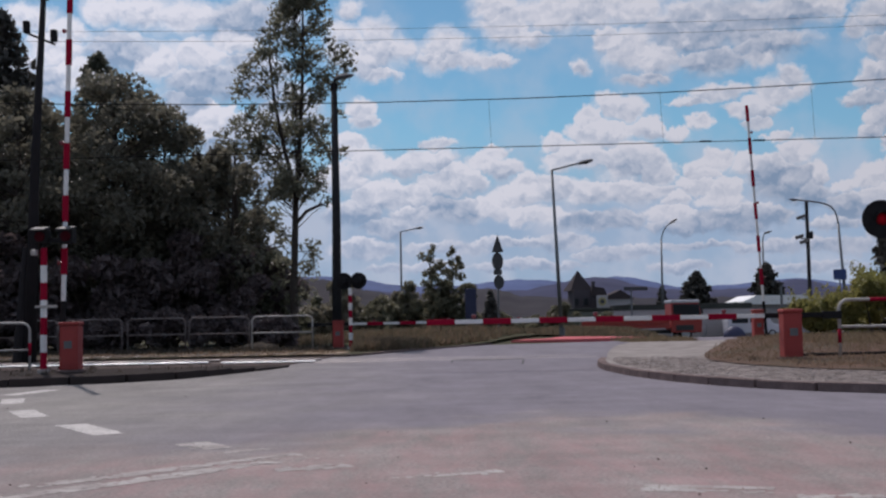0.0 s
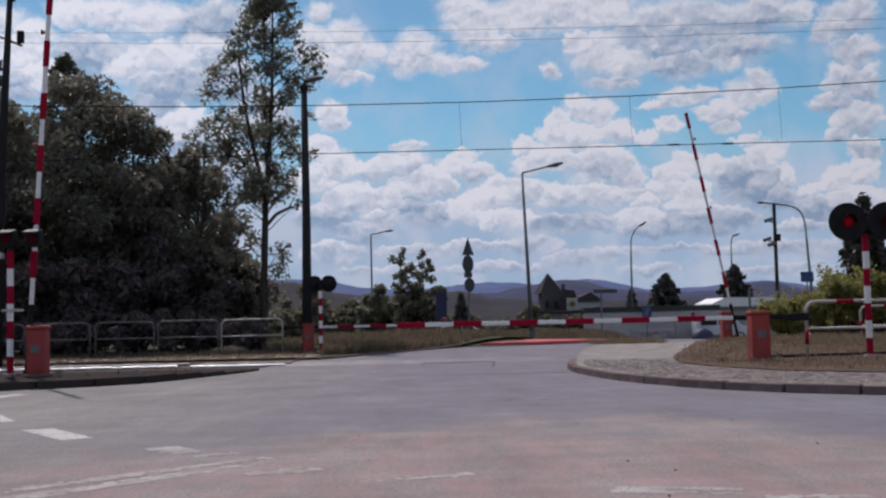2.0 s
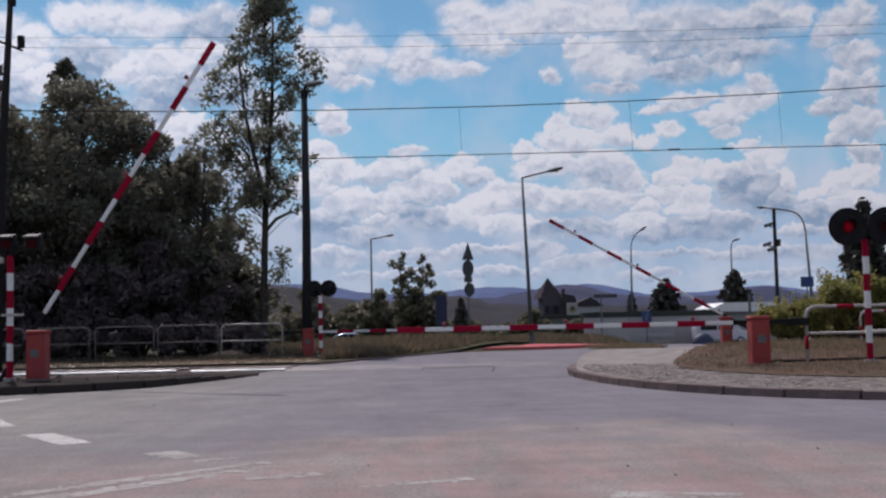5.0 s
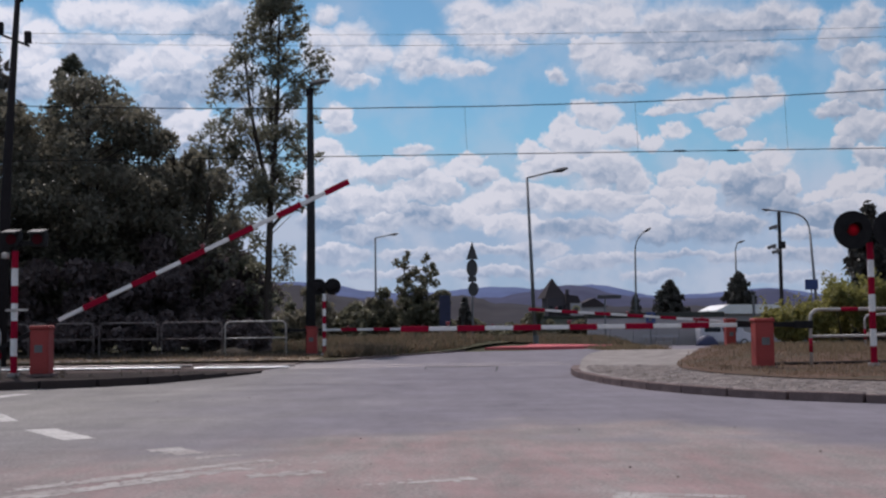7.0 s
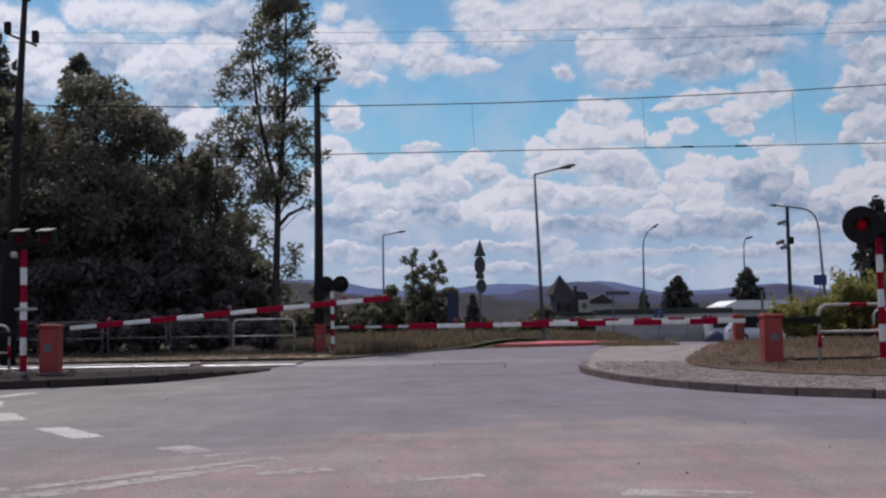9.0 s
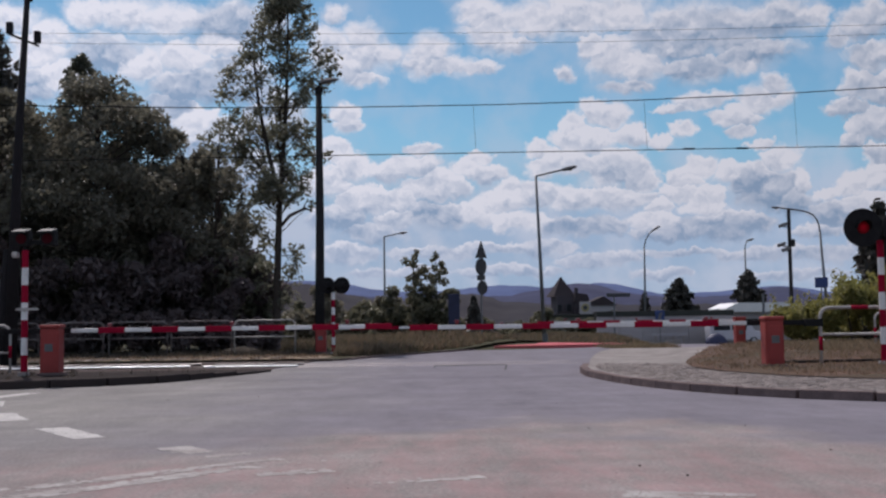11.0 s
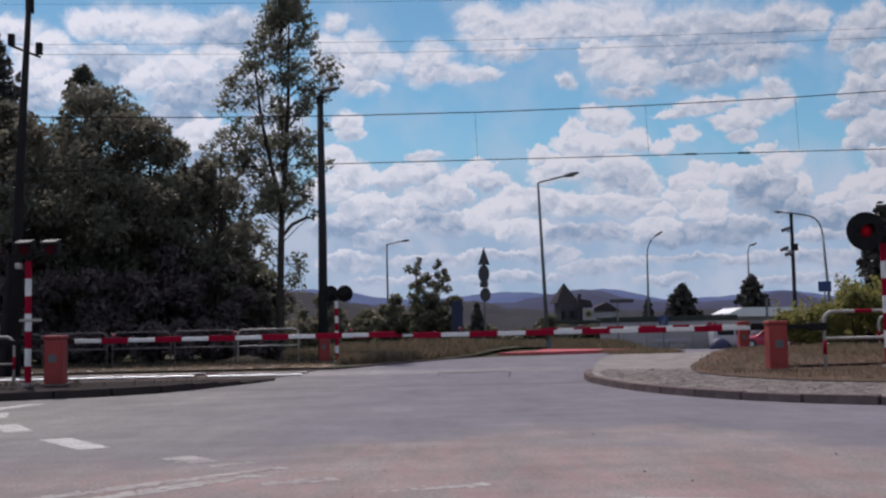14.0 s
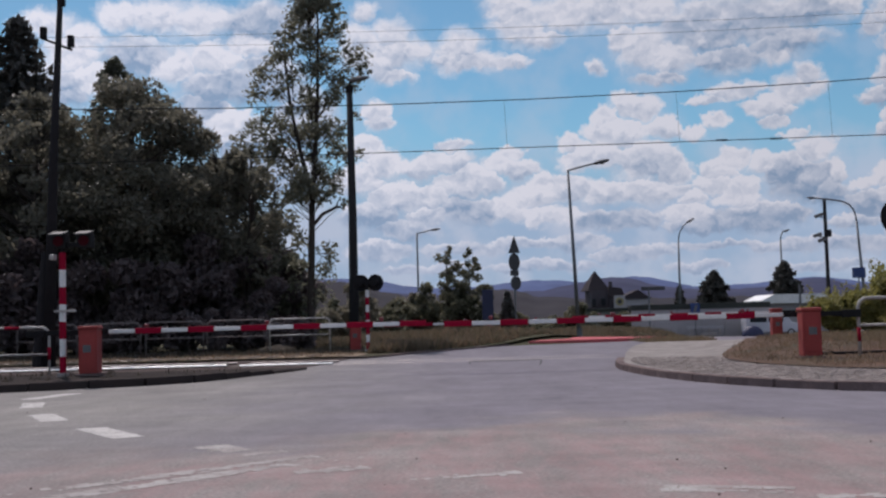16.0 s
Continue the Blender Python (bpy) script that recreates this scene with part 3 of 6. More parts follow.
def standing(outline, y0, y1, bevel=0.0):
    """A piece with that outline (x, z), from y0 to y1."""
    bm = slab([(x, z) for x, z in outline], -y1, -y0, 0)
    bmesh.ops.transform(bm, matrix=Matrix.Rotation(radians(90), 4, "X"), verts=bm.verts)
    if bevel:
        bmesh.ops.bevel(bm, geom=list(bm.edges), offset=bevel, segments=1, affect="EDGES")
    return bm


def disc(radius, thick, centre=(0, 0, 0), axis="Y", sides=28, bevel=0.0, squash=1.0):
    bm = bmesh.new()
    turn = {"Y": Matrix.Rotation(radians(90), 4, "X"), "X": Matrix.Rotation(radians(90), 4, "Y"), "Z": Matrix.Identity(4)}[axis]
    bmesh.ops.create_cone(bm, cap_ends=True, segments=sides, radius1=radius, radius2=radius, depth=thick,
                          matrix=Matrix.Translation(centre) @ Matrix.Diagonal((squash, 1, 1, 1)) @ turn)
    if bevel:
        es = [e for e in bm.edges if len(e.link_faces) == 2 and any(len(f.verts) > 4 for f in e.link_faces)]
        bmesh.ops.bevel(bm, geom=es, offset=bevel, segments=2, affect="EDGES")
    return bm


def smooth_step(a, b, v):
    t = min(1.0, max(0.0, (v - a) / (b - a)))   # a may lie above b
    return t * t * (3 - 2 * t)


def ground_z(x, y):
    """The land: level at the crossing, falling to the street beyond it, with the low mound of the verge between them."""
    right = smooth_step(7.5, 10.0, x)
    z = -0.92 * (right * smooth_step(36, 72, y) + (1 - right) * smooth_step(50, 78, y))
    z += 0.42 * math.exp(-((x - 0.5) / 5.0) ** 2 - ((y - 50.0) / 4.5) ** 2)
    return z


# ---- ground, road, kerbs ----
def grid_sheet(name, xs, ys, height, mat):
    bm = bmesh.new()
    rows = [[bm.verts.new((x, y, height(x, y))) for x in xs] for y in ys]
    for a, b in zip(rows, rows[1:]):
        for k in range(len(xs) - 1):
            bm.faces.new((a[k], a[k + 1], b[k + 1], b[k]))
    return link(name, bm, mat, smooth=True)


def spaced(*stops):
    out = []
    for a, b, n in stops:
        out += [a + (b - a) * k / n for k in range(n)]
    return out + [stops[-1][1]]


ground = grid_sheet("ground", spaced((-3000, -300, 6), (-300, -60, 8), (-60, 60, 60), (60, 300, 8), (300, 3000, 6)),
                    spaced((-300, -40, 5), (-40, 36, 10), (36, 100, 40), (100, 400, 12), (400, 3500, 8)),
                    lambda x, y: ground_z(x, y) - (0.06 if y < 60 else 0.03), EARTH)
tagged(ground, "dry grassy land reaching to the hills", "ground", kind="structure")

road = grid_sheet("road", spaced((-60, 60, 60)), spaced((-40, 46, 43), (46, 58, 12)), lambda x, y: ground_z(x, y) if x > 7 else min(ground_z(x, y), 0.0) - 0.004 * max(0, y - 46), ASPHALT)
tagged(road, "worn pale asphalt road junction with reddish dust", "road", kind="structure")
street = grid_sheet("street", spaced((-240, 260, 25)), [81.0, 84.0, 88.0, 93.0, 94.5], lambda x, y: -0.9, ASPHALT)
tagged(street, "grey asphalt cross street beyond the crossing", "road", kind="structure")


def paint(outline, mat, label, z=0.005):
    bm = slab(outline, z - 0.003, z)
    tagged(link("road_marking", bm, mat), label, "road marking", group="road markings", kind="structure")


def stroke(a, b, w, mat, label, z=0.005):
    a, b = Vector((*a, 0)), Vector((*b, 0))
    s = (b - a).normalized().cross(Vector((0, 0, 1))) * w / 2
    paint([tuple((p)[:2]) for p in (a - s, a + s, b + s, b - s)], mat, label, z)


def worn(a, b, w, mat, label, seed, keep=0.7, z=0.002):
    """A line worn down to ragged flecks."""
    rng = random.Random(seed)
    a, b = Vector((*a, 0)), Vector((*b, 0))
    way = (b - a)
    side = way.normalized().cross(Vector((0, 0, 1)))
    way_n = way.normalized()
    bm = bmesh.new()
    cell = 0.045
    nx, ny = int(way.length / cell), max(2, int(w / cell))
    for i in range(nx):
        for j in range(ny):
            f = noise.noise((i * 0.12 + seed, j * 0.5, seed * 1.7)) * 0.6 + 0.5
            if f * (1.15 - 0.5 * abs(2 * j / (ny - 1) - 1)) + rng.uniform(-0.15, 0.15) < 1 - keep:
                continue
            c = a + way_n * (i + 0.5 + rng.uniform(-.2, .2)) * cell + side * ((j + 0.5) / ny - 0.5 + rng.uniform(-.05, .05)) * w
            u, v = way_n * cell * rng.uniform(0.4, 0.75), side * (w / ny) * rng.uniform(0.4, 0.7)
            bm.faces.new([bm.verts.new((q.x, q.y, z + rng.uniform(0, 0.0005))) for q in (c - u - v, c + u - v, c + u * 0.8 + v, c - u * 0.9 + v)])
    bmesh.ops.recalc_face_normals(bm, faces=bm.faces)
    if bm.faces and bm.faces[:][0].normal.z < 0:
        bmesh.ops.reverse_faces(bm, faces=bm.faces)
    tagged(link("road_marking", bm, mat), label, "road marking", group="road markings", kind="structure")


WORN = "worn white dash of the curved line on asphalt"
for a, b in (((-7.0, 19.95), (-6.3, 20.75)), ((-6.75, 17.5), (-6.5, 18.85)), ((-5.97, 15.6), (-6.35, 16.69)), ((-5.36, 14.33), (-4.78, 13.2)),
             ((-4.0, 12.12), (-3.22, 10.91)), ((-2.25, 10.0), (-1.9, 9.5))):
    worn(a, b, 0.3, FADED_PAINT if a[0] > -2.5 else ROAD_PAINT, WORN, round(a[1]), 0.74 if a[0] > -2.5 else 0.88)
worn((-1.8, 9.25), (-1.45, 9.4), 0.16, FADED_PAINT, "almost worn away white dash on asphalt", 1)
worn((-3.2, 7.1), (-1.15, 9.0), 0.2, FADED_PAINT, "faded white line crossing the asphalt", 2)
worn((-2.75, 6.95), (-1.3, 8.56), 0.22, FADED_PAINT, "faded white line beside another on the asphalt", 3)
worn((-1.2, 8.05), (-0.68, 8.3), 0.24, FADED_PAINT, "short faded white dash on the asphalt", 4)
worn((1.2, 6.92), (1.95, 6.7), 0.26, FADED_PAINT, "short faded white dash on reddish asphalt", 5)
worn((2.0, 6.47), (2.6, 6.44), 0.16, FADED_PAINT, "short faded white dash on reddish asphalt", 6)
worn((-0.35, 7.55), (0.4, 7.8), 0.24, FADED_PAINT, "short faded white dash on reddish asphalt", 7, 0.5)
worn((-1.0, 8.7), (-0.7, 8.85), 0.14, FADED_PAINT, "short faded white dash on reddish asphalt", 8, 0.5)
for a, b, wide in (((0.21, 28.6), (2.0, 28.45), 0.5), ((2.0, 28.2), (1.75, 25.2), 0.05), ((0.21, 28.35), (0.19, 26.9), 0.04)):
    stroke(a, b, wide, CRACK, "tarred joint of a repaired patch in the asphalt")


def kerb(points, name, label, top=0.15, width=0.16, step=1.0, mat=None, sink=0):
    """Kerb stones set one by one along a line; the left of the line is the road."""
    pts = [Vector((*p, 0)) for p in points]
    lens = [0.0]
    for a, b in zip(pts, pts[1:]):
        lens.append(lens[-1] + (b - a).length)

    def along(s):
        for i in range(len(pts) - 1):
            if s <= lens[i + 1] or i == len(pts) - 2:
                return pts[i].lerp(pts[i + 1], (s - lens[i]) / (lens[i + 1] - lens[i]))
    owner = thing(name, label, "kerb", Matrix.Identity(4), kind="structure")
    rng = random.Random(len(points))
    n = int(lens[-1] / step)
    me = None
    for k in range(n):
        a, b = along(k * step), along((k + 1) * step)
        if sink and n - k <= sink:
            drop = (top - 0.02) * (1 - (n - k) / (sink + 1))
            a, b = a - Vector((0, 0, drop)), b - Vector((0, 0, drop))
        way = (b - a)
        if me is None:
            bm = boxed(0.006, 0.992, -width, 0, -0.1, top, bevel=0.018)
            me = bpy.data.meshes.new("kerb_stone")
            bm.to_mesh(me)
            bm.free()
            me.materials.append(mat or KERB)
        ob = new("kerb_stone", me)
        ob.parent = owner
        ob.matrix_world = Matrix.Translation(a + Vector((0, 0, rng.uniform(-0.012, 0.008)))) @ Matrix.Rotation(math.atan2(way.y, way.x) + rng.uniform(-0.01, 0.01), 4, "Z") @ Matrix.Diagonal((way.length / step, 1, 1, 1))
    return owner


def curve(points, n=8):
    """A smooth line through points."""
    p = [Vector((*q, 0)) for q in points]
    out = []
    for i in range(len(p) - 1):
        a, b, c, d = p[max(i - 1, 0)], p[i], p[i + 1], p[min(i + 2, len(p) - 1)]
        for k in range(n):
            t = k / n
            v = 0.5 * (2 * b + (c - a) * t + (2 * a - 5 * b + 4 * c - d) * t * t + (3 * b - a - 3 * c + d) * t ** 3)
            out.append((v.x, v.y))
    return out + [tuple(p[-1][:2])]


# raised island on the right, with its rounded nose
NOSE = curve([(40, 9.6), (20, 11.0), (11, 12.4), (7.4, 13.4), (5.36, 14.6), (4.22, 16.3), (3.57, 18.4), (3.27, 21.0), (3.32, 23.2), (3.7, 25.6)], 6)
RIGHT_SIDE = curve([(3.7, 25.6), (4.4, 30.0), (5.6, 36.0), (7.6, 42.5), (10.5, 47.0), (16.0, 50.0), (30, 52), (45, 52)], 6)
kerb(NOSE[::-1], "kerb_right", "dark weathered concrete kerb round the paved island", top=0.122)
island_outline = NOSE + RIGHT_SIDE[1:]


def island_z(x, y):
    """Paved rim, then the low grassy rise in the middle of the island."""
    return 0.11 + 0.17 * smooth_step(23.6, 27.5, y) * smooth_step(41, 33, y) * smooth_step(5.2, 8.5, x - 0.10 * (y - 24)) - 0.92 * smooth_step(36, 72, y) * smooth_step(7.5, 10.0, x)


def fill_sheet(name, outline, height, mat, cell=1.0):
    """A sheet inside an outline, cut into cells so that it can rise and fall."""
    bm = bmesh.new()
    bm.faces.new([bm.verts.new((x, y, 0)) for x, y in outline])
    xs, ys = [p[0] for p in outline], [p[1] for p in outline]
    for axis, lo, hi in ((0, min(xs), min(max(xs), 24)), (1, min(ys), max(ys))):
        v = lo + cell
        while v < hi:
            co, no = [0, 0, 0], [0, 0, 0]
            co[axis], no[axis] = v, 1
            bmesh.ops.bisect_plane(bm, geom=bm.verts[:] + bm.edges[:] + bm.faces[:], plane_co=co, plane_no=no)
            v += cell
    for v in bm.verts:
        v.co.z = height(v.co.x, v.co.y)
    bmesh.ops.recalc_face_normals(bm, faces=bm.faces)
    if sum(f.normal.z for f in bm.faces) < 0:
        bmesh.ops.reverse_faces(bm, faces=bm.faces)
    return link(name, bm, mat, smooth=True)


tagged(fill_sheet("pavement_right", island_outline, lambda x, y: island_z(x, y) - 0.006, PAVING, 1.5), "weathered grey pavement of the island", "pavement", kind="structure")
SOIL_EDGE = [(24, 14.0), (12, 15.4), (8.2, 16.6), (6.4, 18.0), (5.6, 19.9), (5.35, 21.8), (5.5, 23.6), (6.1, 26.3), (7.85, 31.7), (10.2, 38.6), (16, 47)]
SOIL = [(40, 47), (40, 14)] + curve(SOIL_EDGE, 5)
tagged(fill_sheet("dry_verge", SOIL, lambda x, y: island_z(x, y) + 0.015, DIRT, 1.5), "brown dry soil with sparse grass on the island", "ground", kind="structure")

# raised verge on the left, with its kerb; it falls towards the track
def left_verge_z(x, y):
    return 0.012 + (0.125 + 0.012 * math.sin(x * 1.3 + y)) * (1 - smooth_step(23.2, 26.0, y)) * smooth_step(-3.7, -5.4, x)


LEFT_EDGE = curve([(-40, 14.0), (-16, 17.2), (-8.1, 19.8), (-5.5, 21.2), (-4.6, 23.2), (-3.87, 25.6), (-3.7, 27.2)], 6)
kerb(LEFT_EDGE, "kerb_left", "dirty concrete kerb of the verge, darkened for shade", top=0.15, mat=KERB_DARK, sink=4)
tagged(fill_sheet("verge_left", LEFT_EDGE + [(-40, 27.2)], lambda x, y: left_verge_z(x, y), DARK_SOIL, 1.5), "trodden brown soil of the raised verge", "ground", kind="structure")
tagged(link("track_bed", slab([(-60, 27.3), (-3.8, 27.3), (-3.2, 33.4), (-60, 33.4)], -0.02, 0.012), BALLAST), "dark track ballast beside the crossing", "track", kind="structure")
FAR_EDGE = curve([(-3.6, 33.5), (-2.7, 33.2), (-1.2, 37.2), (0.3, 40.8), (1.9, 44.2)], 6)
kerb(FAR_EDGE[::-1], "kerb_far", "low dark kerb along the grassy verge", top=0.065)
tagged(fill_sheet("verge_far", [(-60, 33.5)] + FAR_EDGE + [(2.6, 46.0), (5.5, 51.8), (5.0, 58.0), (-60, 58.0)],
                  lambda x, y: max(0.06, ground_z(x, y) + 0.05), EARTH, 2.0), "dry grassy verge beyond the tracks", "ground", kind="structure")
SAND = material("sandy_soil", (0.3, 0.235, 0.175), 0.95, second=(0.15, 0.11, 0.08), scale=0.9, amount=0.9, bump=0.6, fine=12)
tagged(fill_sheet("sandy_strip", curve([(-3.1, 33.7), (-3.0, 35.6), (-4.2, 36.6), (-6.6, 37.1), (-8.0, 36.4), (-9.6, 36.0)], 5) + [(-10.2, 34.6), (-7, 33.8)],
                  lambda x, y: 0.07, SAND, 2.0), "pale sandy soil worn bare beside the tracks", "ground", kind="structure")
def heap_mesh(rx, ry, h, seed):
    bm = bmesh.new()
    bmesh.ops.create_uvsphere(bm, u_segments=28, v_segments=14, radius=1.0)
    for v in bm.verts:
        bump = 0.25 * noise.noise(v.co * 1.8 + Vector((seed, 0, 0))) + 0.1 * noise.noise(v.co * 5.0)
        v.co = Vector((v.co.x * rx * (1 + bump), v.co.y * ry * (1 + bump), max(-0.05, v.co.z * h * (1 + 1.5 * bump))))
    return bm


tagged(link("sand_heap", heap_mesh(0.8, 0.5, 0.24, 3.0), SAND, smooth=True), "low heap of pale sand behind the guard railings", "sand").location = (-6.95, 42.2, 0.05)
tagged(link("traffic_island", slab(curve([(2.7, 45.1), (5.0, 45.4), (8.5, 46.7)], 5) + [(7.8, 48.8), (5.6, 51.6), (4.6, 50.6)], -0.05, 0.13, bevel=0.03), RED_SURFACE), "raised red surfaced traffic island", "traffic island", kind="structure")


# setts of the island's rim: many small worn stones
def setts():
    bm = bmesh.new()
    rng = random.Random(5)
    for k in range(len(NOSE) - 1):
        a, b = Vector((*NOSE[k], 0)), Vector((*NOSE[k + 1], 0))
        way = b - a
        n = max(1, int(way.length / 0.15))
        if a.x > 16:
            continue
        side = Vector((way.y, -way.x, 0)).normalized()   # towards the inside of the island
        for i in range(n):
            p = a + way * ((i + 0.5) / n)
            for row in range(22):
                q = p + side * (0.24 + row * 0.15 + rng.uniform(-0.02, 0.02)) + way.normalized() * rng.uniform(-0.03, 0.03)
                if rng.random() < 0.025:
                    continue
                h = 0.108 + rng.uniform(-0.002, 0.004)
                w, d = 0.07, 0.068
                c, s = math.cos(math.atan2(way.y, way.x)), math.sin(math.atan2(way.y, way.x))
                vs = []
                for zz, k2 in ((0.08, 1.0), (h, 0.86)):
                    for dx, dy in ((-w, -d), (w, -d), (w, d), (-w, d)):
                        dx, dy = dx * k2 + rng.uniform(-.01, .01), dy * k2 + rng.uniform(-.01, .01)
                        vs.append(bm.verts.new((q.x + dx * c - dy * s, q.y + dx * s + dy * c, zz + rng.uniform(-.002, .002) * (zz > 0.09))))
                for f in ((4, 5, 6, 7), (0, 1, 5, 4), (1, 2, 6, 5), (2, 3, 7, 6), (3, 0, 4, 7)):
                    bm.faces.new([vs[j] for j in f])
    bmesh.ops.recalc_face_normals(bm, faces=bm.faces)
    return bm


tagged(link("setts", setts(), SETTS), "mottled worn grey setts behind the kerb", "paving", kind="stuff")


def pebbles():
    bm = bmesh.new()
    rng = random.Random(9)
    for _ in range(34):
        x, y = rng.uniform(-6, 7), rng.uniform(6.4, 17)
        r0 = rng.uniform(0.004, 0.011)
        bmesh.ops.create_icosphere(bm, subdivisions=1, radius=r0, matrix=Matrix.Translation((x, y, r0 * 0.5)) @ Matrix.Diagonal((rng.uniform(0.8, 1.5), 1, 0.7, 1)))
    return bm


tagged(link("pebbles", pebbles(), BALLAST), "small dark pebbles strewn on the asphalt", "pebbles", kind="stuff")


# ---- railway ----
def rail(y, z, x0, x1, name="rail", top=None):
    prof = [(-0.07, 0), (0.07, 0), (0.07, 0.012), (0.012, 0.03), (0.012, 0.09), (0.036, 0.1), (0.036, 0.12), (0.03, 0.134), (0.015, 0.14), (-0.01, 0.14), (-0.02, 0.137), (-0.028, 0.131),
            (-0.034, 0.122), (-0.037, 0.112), (-0.036, 0.1), (-0.012, 0.09), (-0.012, 0.03), (-0.07, 0.012)]
    bm = bmesh.new()
    a = [bm.verts.new((x0, y + u, z + v - 0.14)) for u, v in prof]
    b = [bm.verts.new((x1, y + u, z + v - 0.14)) for u, v in prof]
    n = len(prof)
    for k in range(n):
        f = bm.faces.new((a[k], a[(k + 1) % n], b[(k + 1) % n], b[k]))
        f.material_index = 0 if prof[k][1] >= 0.1 and prof[(k + 1) % n][1] >= 0.1 else 1
    bm.faces.new(a[::-1]), bm.faces.new(b)
    bmesh.ops.recalc_face_normals(bm, faces=bm.faces)
    tagged(link(name, bm, [top or RAIL, RUST]), "shining steel rail with rusty sides", "rail", group="rails of the track")


for y in (29.0, 30.5):
    shine = RAIL if y < 30 else DULL_RAIL
    rail(y, 0.075, -60, -6.05, top=shine)
    rail(y, 0.055, -5.7, -3.3, top=shine)
    rail(y, 0.008, -3.28, 3.9, top=DULL_RAIL)
for y in (34.6, 36.1):
    rail(y, 0.07, -60, -3.6, top=DULL_RAIL)


SLEEPER = material("concrete_sleeper", (0.13, 0.11, 0.1), 0.9, second=(0.08, 0.065, 0.06), scale=2.0, bump=0.4)
track = thing("track", "ballasted railway track with concrete sleepers", "track", Matrix.Identity(4), kind="structure")
sleeper_mesh = bpy.data.meshes.new("sleeper")
sleeper_bm = boxed(-0.13, 0.13, -1.25, 1.25, -0.08, 0.0, bevel=0.02)
sleeper_bm.to_mesh(sleeper_mesh)
sleeper_bm.free()
sleeper_mesh.materials.append(SLEEPER)
for y in (29.75, 35.35):
    for k in range(60):
        ob = new("sleeper", sleeper_mesh)
        ob.parent = track
        ob.location = (-40.0 + 0.6 * k, y, 0.028 if y < 33 else 0.085)


def wires():
    """The overhead line of the track in one piece, and the thin wires carried by the utility pole."""
    xs = [-70 + 4 * k for k in range(39)]
    upper = lambda x: 6.9 + 0.0018 * (x + 2) ** 2
    lower = lambda x: 5.6 + 0.0065 * (x + 2)
    line = thing("overhead_line", "dark catenary with its taut contact wire over the track", "overhead wire", pose(0, 30, 0))
    part("catenary_wire", tubed([(x, 0, upper(x)) for x in xs], 0.014, 5), BLACK, line)
    part("contact_wire", tubed([(x, 0, lower(x)) for x in xs], 0.012, 5), BLACK, line)
    for x in (-17.5, -12.8, -8.0, -3.3, 1.35, 5.97, 10.05, 14.7, 19.4):
        part("dropper_wire", tubed([(x, 0, upper(x)), (x + 0.05, 0, lower(x))], 0.004, 4), BLACK, line)
    for x in (7.15, 8.6):
        part("wire_clamp", boxed(x - 0.16, x + 0.16, -0.03, 0.03, 5.645, 5.69, bevel=0.01), BLACK, line)
    for z, bow in ((9.69, 0.00076), (9.36, 0.001), (10.91, 0.00076)):
        ob = link("line_wire", tubed([(x * 0.8, 33, z + bow * (x * 0.8 - 0.8) ** 2) for x in xs], 0.005, 5), BLACK)
        tagged(ob, "thin wire high above, carried by the utility pole", "overhead wire", group="wires of the utility pole")


wires()


# ---- crossing equipment ----
def barrier(loc, length, flip, label, stripes=12, behind=0.3, height=1.0, back=0.0, start=0.42):
    """Orange drive cabinet with its boom; flip: the boom points the other way. Returns the boom."""
    th = thing("level_crossing_barrier", label, "barrier", pose(*loc, 0, 0, 180 if flip else 0), group="barriers of the crossing")
    s = -1 if flip else 1
    part("base_plate", boxed(-0.24, 0.24, -0.22, 0.22, 0, 0.05, bevel=0.01), KERB, th, "dark concrete base")
    part("cabinet", boxed(-0.185, 0.185, -0.17, 0.17, 0.05, height - 0.08, bevel=0.025), ORANGE, th)
    part("cap", boxed(-0.205, 0.205, -0.19, 0.19, height - 0.08, height, bevel=0.035), ORANGE, th, "orange cap with rounded edge")
    part("door_panel", boxed(-0.14, 0.14, -s * 0.172 - 0.008, -s * 0.172 + 0.008, 0.14, height - 0.18, bevel=0.006), ORANGE, th)
    part("plate", boxed(-0.09, 0.07, -s * 0.182 - 0.004, -s * 0.182 + 0.004, 0.47, 0.62, bevel=0.003), LAMP_GREY, th, "pale worn plate")
    part("hinge_axle", tubed([(-back * 0.5, 0, height - 0.13), (-back, s * behind, height - 0.13)], 0.05, 12), DARK_STEEL, th, "dark steel axle")
    arm = bmesh.new()
    box(arm, -0.95, start, -0.02, 0.02, -0.05, 0.05, bevel=0.006)
    box(arm, -1.12, -0.75, -0.06, 0.06, -0.085, 0.07, bevel=0.02)
    boom = part("boom", arm, BLACK, th, "red and white striped boom with black counterweight")
    boom.location = (-back, s * behind, height - 0.13)
    step = (length - start) / stripes
    for k in range(stripes):
        a = start + k * step
        mat = RED if (stripes - k) % 2 else WHITE
        h = 0.058 if mat is RED else 0.042
        part("stripe", boxed(a + 0.002, a + step, -0.035, 0.035, -h, h, bevel=0.012), mat, boom)
    for f in (0.12, 0.5, 0.86):
        a = start + (length - start) * f
        bm = tubed([(a, 0, 0.05), (a, 0, 0.1)], 0.03, 8)
        box(bm, a - 0.045, a + 0.045, -0.035, 0.035, 0.08, 0.14, bevel=0.02)
        part("boom_lamp", bm, RED_REFLECTOR, boom, "small red lamp on the boom")
    return boom, (-back, s * behind, height - 0.13)


